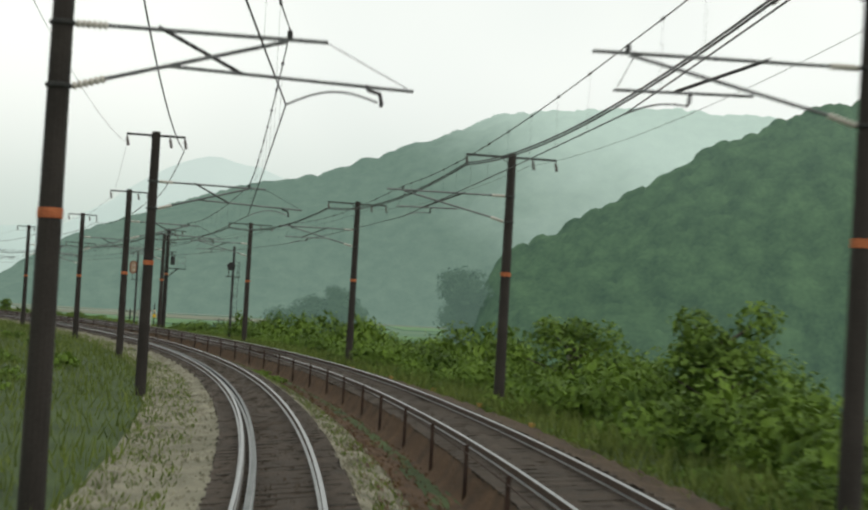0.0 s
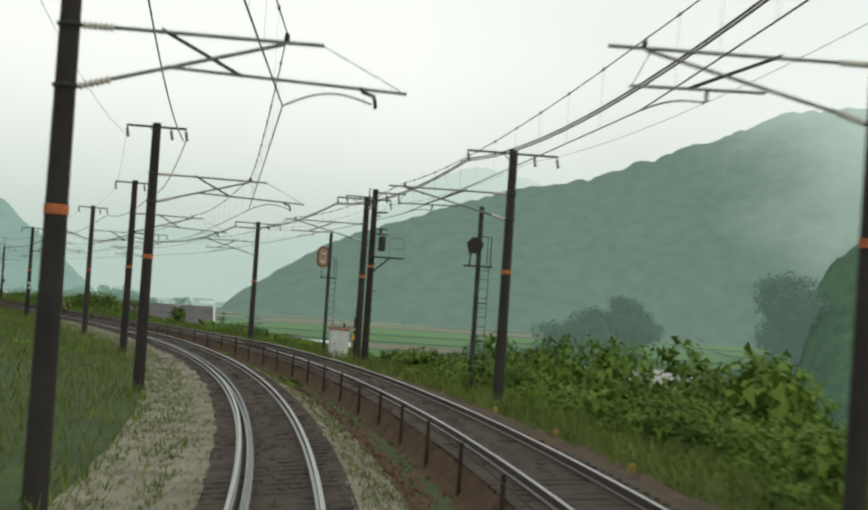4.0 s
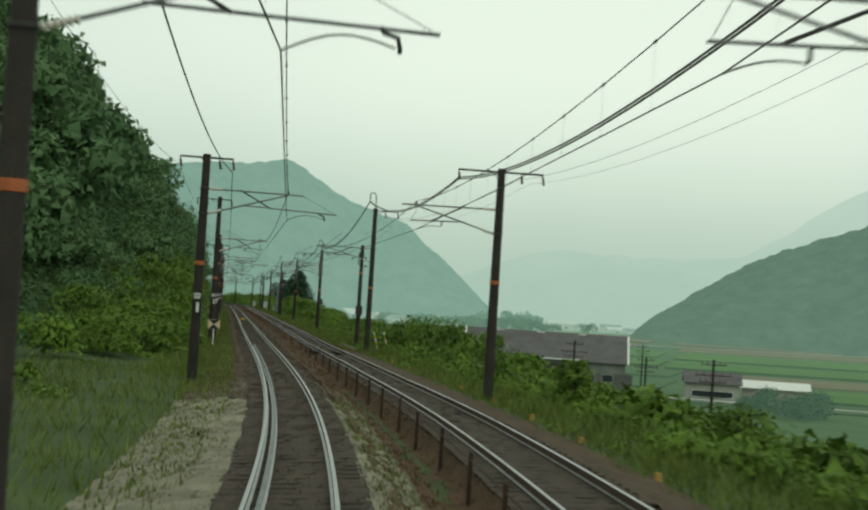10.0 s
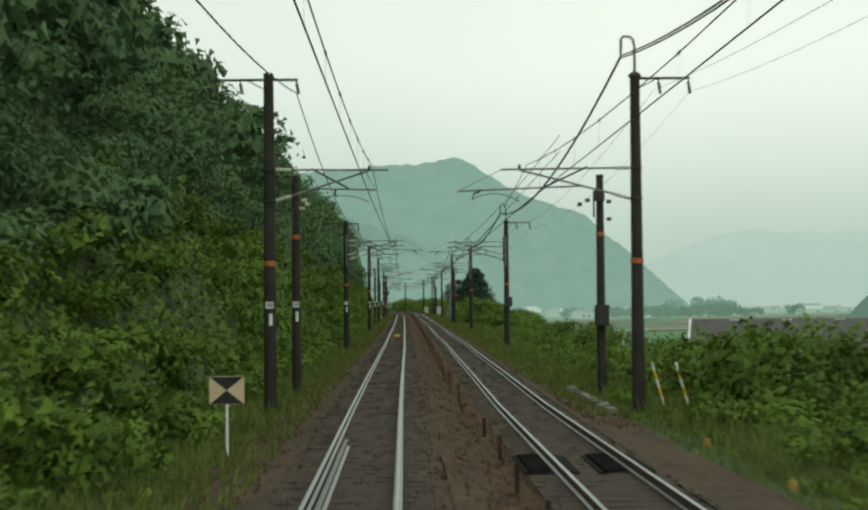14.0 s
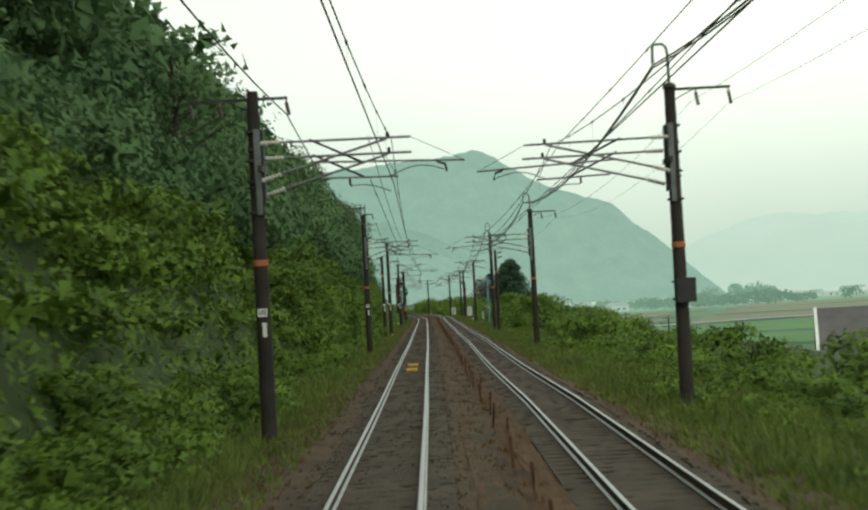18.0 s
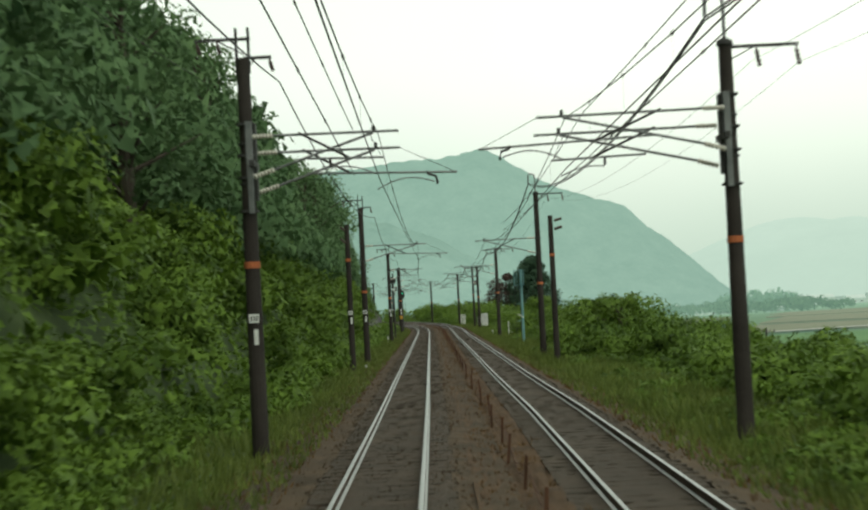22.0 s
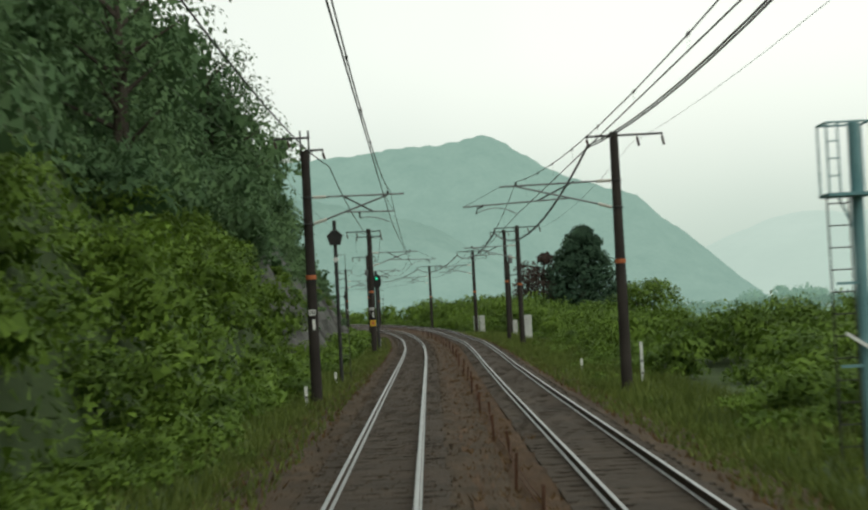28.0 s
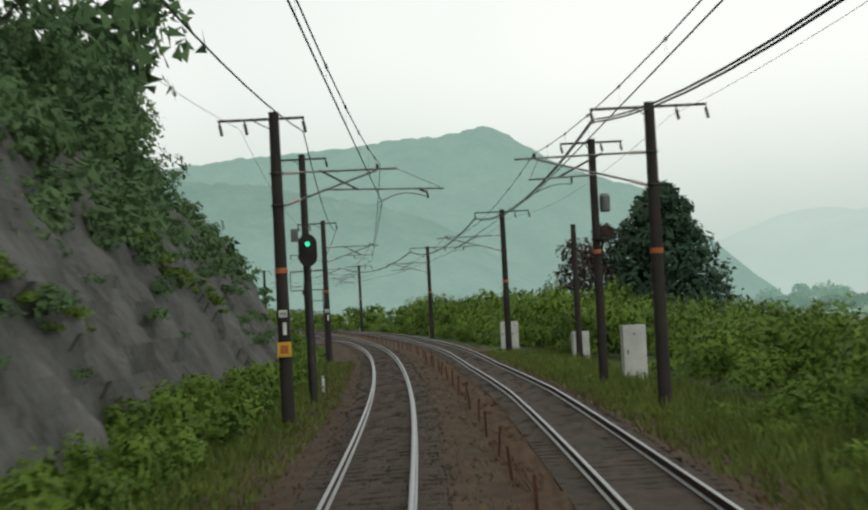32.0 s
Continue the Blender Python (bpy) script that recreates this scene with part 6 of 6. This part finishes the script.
house("shed", -115.3, 405.0, -9.6, 0.30, 10.5, 7.0, 2.5, 1.0, "low shed with a white sheet roof", M_WHITE, False, 0)
house("house", -25.5, 195.0, -9.6, 0.30, 10.0, 9.0, 4.9, 3.2, "low house with a pale grey sheet roof", M_SHEET, False, 2)
for i in range(26):
    x_, y_ = -520 - 24 * i + rng.uniform(-16, 16), 1130 + 14 * i + rng.uniform(-40, 60)
    house("house", x_, y_, -9.5, rng.uniform(0, 3), rng.uniform(10, 22), 8.0, rng.uniform(3.0, 5.5), 1.9, "distant village house with walls paled by painted haze", M_WHITEP if i % 4 == 0 else M_ROOFP, False, 2, wallmat=M_WALLP)
for x_, y_, h_ in ((-94.3, 266.4, 10.0), (-93.6, 282.3, 8.7), (-72.0, 234.0, 9.9), (-44.8, 177.2, 10.4), (-126.0, 371.0, 8.5), (-60, 300, 8.5), (-200, 430, 8.5), (-232, 480, 8.5), (-260, 520, 8.5)):
    u = tagged(empty("utility_pole", Matrix.LocRotScale(Vector((x_, y_, -9.5)), Euler((0, 0, 0.45)), None)), "thin village utility pole with crossarms", "utility pole", "village poles")
    part("shaft", Build().tube([(0, 0, -0.5), (0, 0, h_)], [0.13, 0.08], 8), M_POLE, u)
    for dz, w_ in ((0.30, 1.5), (0.95, 2.2), (1.35, 1.6), (2.9, 1.3)):
        arm = part("crossarm", Build().box((0, -0.1, h_ - dz), (w_, 0.07, 0.06)), M_DARKSTEEL, u)
        for k in (-0.47, -0.25, 0.25, 0.47):
            part("insulator", Build().lathe((k * w_, -0.1, h_ - dz + 0.04), [(0.03, 0), (0.045, 0.05), (0.03, 0.08), (0.04, 0.11), (0.02, 0.15)], 8), M_INSULD, arm)
for x_, y_, a_, w_ in ((-660, 1215, 0.5, 12.5), (-628, 1212, 0.4, 14.0), (-596, 1224, 0.5, 10.0), (-520, 1130, 0.5, 9.0), (-470, 1085, 0.9, 10.0)):
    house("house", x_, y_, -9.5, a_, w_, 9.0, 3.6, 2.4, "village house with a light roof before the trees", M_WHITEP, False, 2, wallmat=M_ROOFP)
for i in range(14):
    house("house", -640 + 16 * i + rng.uniform(-5, 5), 1500 - 9 * i + rng.uniform(-20, 20), -9.5, rng.uniform(0.2, 0.9), rng.uniform(10, 26), 9.0, rng.uniform(3.0, 5.5), 2.2, "distant village house with walls paled by painted haze", M_WHITEP if i % 2 else M_ROOFP, False, 2, wallmat=M_WALLP)
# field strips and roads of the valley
# both field colours include a haze glow that increases farther up the valley
M_FIELD = haze_glow_material("rice_field_haze_glow", (0.075, 0.135, 0.050), (0.110, 0.180, 0.070), (0.036, 0.064, 0.048), 0.05, (0.13, 0.205, 0.165), 400.0, 1000.0, 1)
M_EARTH = haze_glow_material("bare_field_haze_glow", (0.120, 0.110, 0.075), (0.180, 0.160, 0.115), (0.040, 0.064, 0.050), 0.05, (0.14, 0.20, 0.168), 400.0, 1000.0, 1)
M_ROAD = material("pale_farm_road", (0.30, 0.31, 0.28), 0.9, 0, (0.40, 0.41, 0.38), 0.2, 0.1, 2)


def patch(name, c, ang, w, d, mat, label, z):
    gx, gy = (float(valley_z(c[0] + dx, c[1] + dy) - valley_z(c[0] - dx, c[1] - dy)) / 40.0 for dx, dy in ((20.0, 0.0), (0.0, 20.0)))
    tilt = Matrix(((1, 0, -gx, 0), (0, 1, -gy, 0), (gx, gy, 1, 0), (0, 0, 0, 1)))
    m = Matrix.Translation((c[0], c[1], float(valley_z(*c)) + z)) @ tilt @ Matrix.Rotation(ang, 4, 'Z')
    ob = part(name, Build().box((0, 0, 0), (w, d, 0.3)), mat, m=m)
    return tagged(ob, label, "field", kind="structure")


def farm_road(c, ang, length, width):
    """A pale road laid over the valley floor."""
    u, v = np.meshgrid(np.arange(-length / 2, length / 2 + 1, 10.0), np.array([-0.5, 0.5]) * width, indexing="ij")
    x, y = c[0] + u * math.cos(ang) - v * math.sin(ang), c[1] + u * math.sin(ang) + v * math.cos(ang)
    tagged(new("farm_road", grid("farm_road", np.stack([x, y, valley_z(x, y) + 0.55], -1), M_ROAD)), "pale farm road across the fields", "road", kind="structure")


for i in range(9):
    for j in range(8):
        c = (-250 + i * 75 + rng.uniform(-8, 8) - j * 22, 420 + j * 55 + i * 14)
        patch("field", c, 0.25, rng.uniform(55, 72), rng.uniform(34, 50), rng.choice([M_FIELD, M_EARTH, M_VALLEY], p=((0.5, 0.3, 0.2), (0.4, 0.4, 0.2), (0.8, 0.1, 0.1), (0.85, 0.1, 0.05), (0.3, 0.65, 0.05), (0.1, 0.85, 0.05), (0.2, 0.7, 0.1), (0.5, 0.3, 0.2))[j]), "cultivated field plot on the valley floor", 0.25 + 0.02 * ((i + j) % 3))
farm_road((-60, 400), 0.25, 300, 4.0)
farm_road((-260, 640), 0.6, 420, 5.0)

# ---- far hills beyond the valley, their mist painted in as glow ----
def treetops(x, y, cell, seed):
    """Domes of tree crowns on a jittered lattice: 0 between the trees, up to 1 at their tops."""
    i, j = np.floor(x / cell), np.floor(y / cell)
    out = np.zeros_like(x)
    for di in (-1, 0, 1):
        for dj in (-1, 0, 1):
            h = np.sin((i + di) * 127.1 + (j + dj) * 311.7 + seed * 17.3) * 43758.5453
            g = np.sin((i + di) * 269.5 + (j + dj) * 183.3 + seed * 9.1) * 24634.6345
            h, g = h - np.floor(h), g - np.floor(g)
            r = 0.55 + 0.45 * (h * g) ** 0.5
            d2 = ((i + di + 0.1 + 0.8 * h - x / cell) ** 2 + (j + dj + 0.1 + 0.8 * g - y / cell) ** 2) / (0.72 * r) ** 2
            out = np.maximum(out, (0.45 + 0.55 * h) * np.sqrt(np.clip(1 - d2, 0, 1)))
    return out


def hill(name, x, y, ang, crest, width, mat, label, seed, cell=8.0, crown=(8.0, 4.0), rough=0.03, steep=1.3):
    """A wooded ridge through x, y: crest holds offsets along it and heights; crowns of trees roughen it."""
    u = np.arange(crest[0][0], crest[-1][0] + 1, cell)
    v = np.linspace(-1, 1, int(width / cell) + 1)
    U, V = np.meshgrid(u, v, indexing="ij")
    top = np.interp(u, [c[0] for c in crest], [c[1] for c in crest])
    m = max(2, int(1.3 * crown[0] / cell))
    k = np.exp(-np.linspace(-2, 2, 2 * m + 1) ** 2)
    top = np.convolve(np.pad(top, m, mode="edge"), k / k.sum(), "valid")[:, None]
    prof = np.clip(1 - np.abs(V) ** steep, 0, 1)
    body = np.clip((top + 9) * prof / 12, 0, 1)
    X, Y = U, V * width / 2
    gully = rough * top * (wobble(X, Y, 0.02, seed) + 0.8 * wobble(X, Y, 0.06, seed + 1))
    Z = (top + 9) * prof + body * (crown[1] * treetops(X, Y, crown[0], seed) + gully) - crown[1] * 0.5
    c, s = math.cos(ang), math.sin(ang)
    return tagged(new(name, grid(name, np.stack([x + X * c - Y * s, y + X * s + Y * c, Z - 12.0 + 3.0 * body], -1), mat)), label, "hill", kind="structure")


D_NEAR = haze_glow_material("wood_near_haze_glow", (0.012, 0.026, 0.014), (0.062, 0.110, 0.050), (0.040, 0.072, 0.056), 0.24, (0.095, 0.150, 0.122), 5.0, 70.0, drift=0.5)
# painted haze of this hill also thickens towards positive x
D_MID = haze_glow_material("wood_middle_haze_glow", (0.022, 0.036, 0.026), (0.062, 0.086, 0.062), (0.118, 0.188, 0.160), 0.14, (0.46, 0.60, 0.54), 0.0, 130.0, slant=0.85)
D_VEIL = haze_glow_material("wood_middle_far_haze_glow", (0.02, 0.03, 0.025), (0.07, 0.085, 0.075), (0.235, 0.37, 0.33), 0.06, (0.185, 0.305, 0.267), 0.0, 80.0)
D_FAR = haze_glow_material("wood_far_haze_glow", (0.02, 0.03, 0.025), (0.065, 0.08, 0.07), (0.235, 0.37, 0.33), 0.05, (0.235, 0.375, 0.333), 5.0, 130.0)
D_PALE = haze_glow_material("ridge_pale_haze_glow", (0.02, 0.02, 0.02), (0.04, 0.045, 0.04), (0.48, 0.62, 0.57), 0.015, (0.60, 0.73, 0.685), 0.0, 220.0, drift=0.3)
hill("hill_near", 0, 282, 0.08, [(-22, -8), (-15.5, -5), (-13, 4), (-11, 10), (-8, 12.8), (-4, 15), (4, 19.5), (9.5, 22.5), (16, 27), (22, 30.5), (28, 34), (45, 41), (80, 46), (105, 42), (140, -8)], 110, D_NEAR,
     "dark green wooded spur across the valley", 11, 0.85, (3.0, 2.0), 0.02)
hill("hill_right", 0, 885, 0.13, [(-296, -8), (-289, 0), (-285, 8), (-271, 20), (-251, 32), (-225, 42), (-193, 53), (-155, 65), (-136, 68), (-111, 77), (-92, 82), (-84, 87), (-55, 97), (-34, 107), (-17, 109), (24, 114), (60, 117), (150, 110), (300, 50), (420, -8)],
     300, D_MID, "wooded hill at the edge of the fields, glowing with painted mist", 12, 3.1, (7.0, 2.8), 0.018)
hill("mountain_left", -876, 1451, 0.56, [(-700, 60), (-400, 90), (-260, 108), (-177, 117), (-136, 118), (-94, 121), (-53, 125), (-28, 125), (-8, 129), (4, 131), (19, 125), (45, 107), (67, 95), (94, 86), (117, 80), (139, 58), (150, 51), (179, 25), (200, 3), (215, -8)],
     320, D_FAR, "wooded mountain closing the valley, mist painted into its glow", 14, 3.7, (7.5, 2.2), 0.004)
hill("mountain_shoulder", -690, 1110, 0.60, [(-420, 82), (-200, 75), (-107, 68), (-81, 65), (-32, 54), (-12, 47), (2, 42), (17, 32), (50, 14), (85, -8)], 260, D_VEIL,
     "lower shoulder of the mountain, mist painted into its glow", 16, 3.0, (7.0, 2.2), 0.008)
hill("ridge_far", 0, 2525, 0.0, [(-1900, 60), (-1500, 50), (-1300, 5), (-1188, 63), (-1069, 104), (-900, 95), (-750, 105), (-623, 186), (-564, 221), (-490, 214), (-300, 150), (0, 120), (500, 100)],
     600, D_PALE, "distant mountain ridge made very pale by painted haze", 15, 20.0, (40.0, 6.0), 0.01)
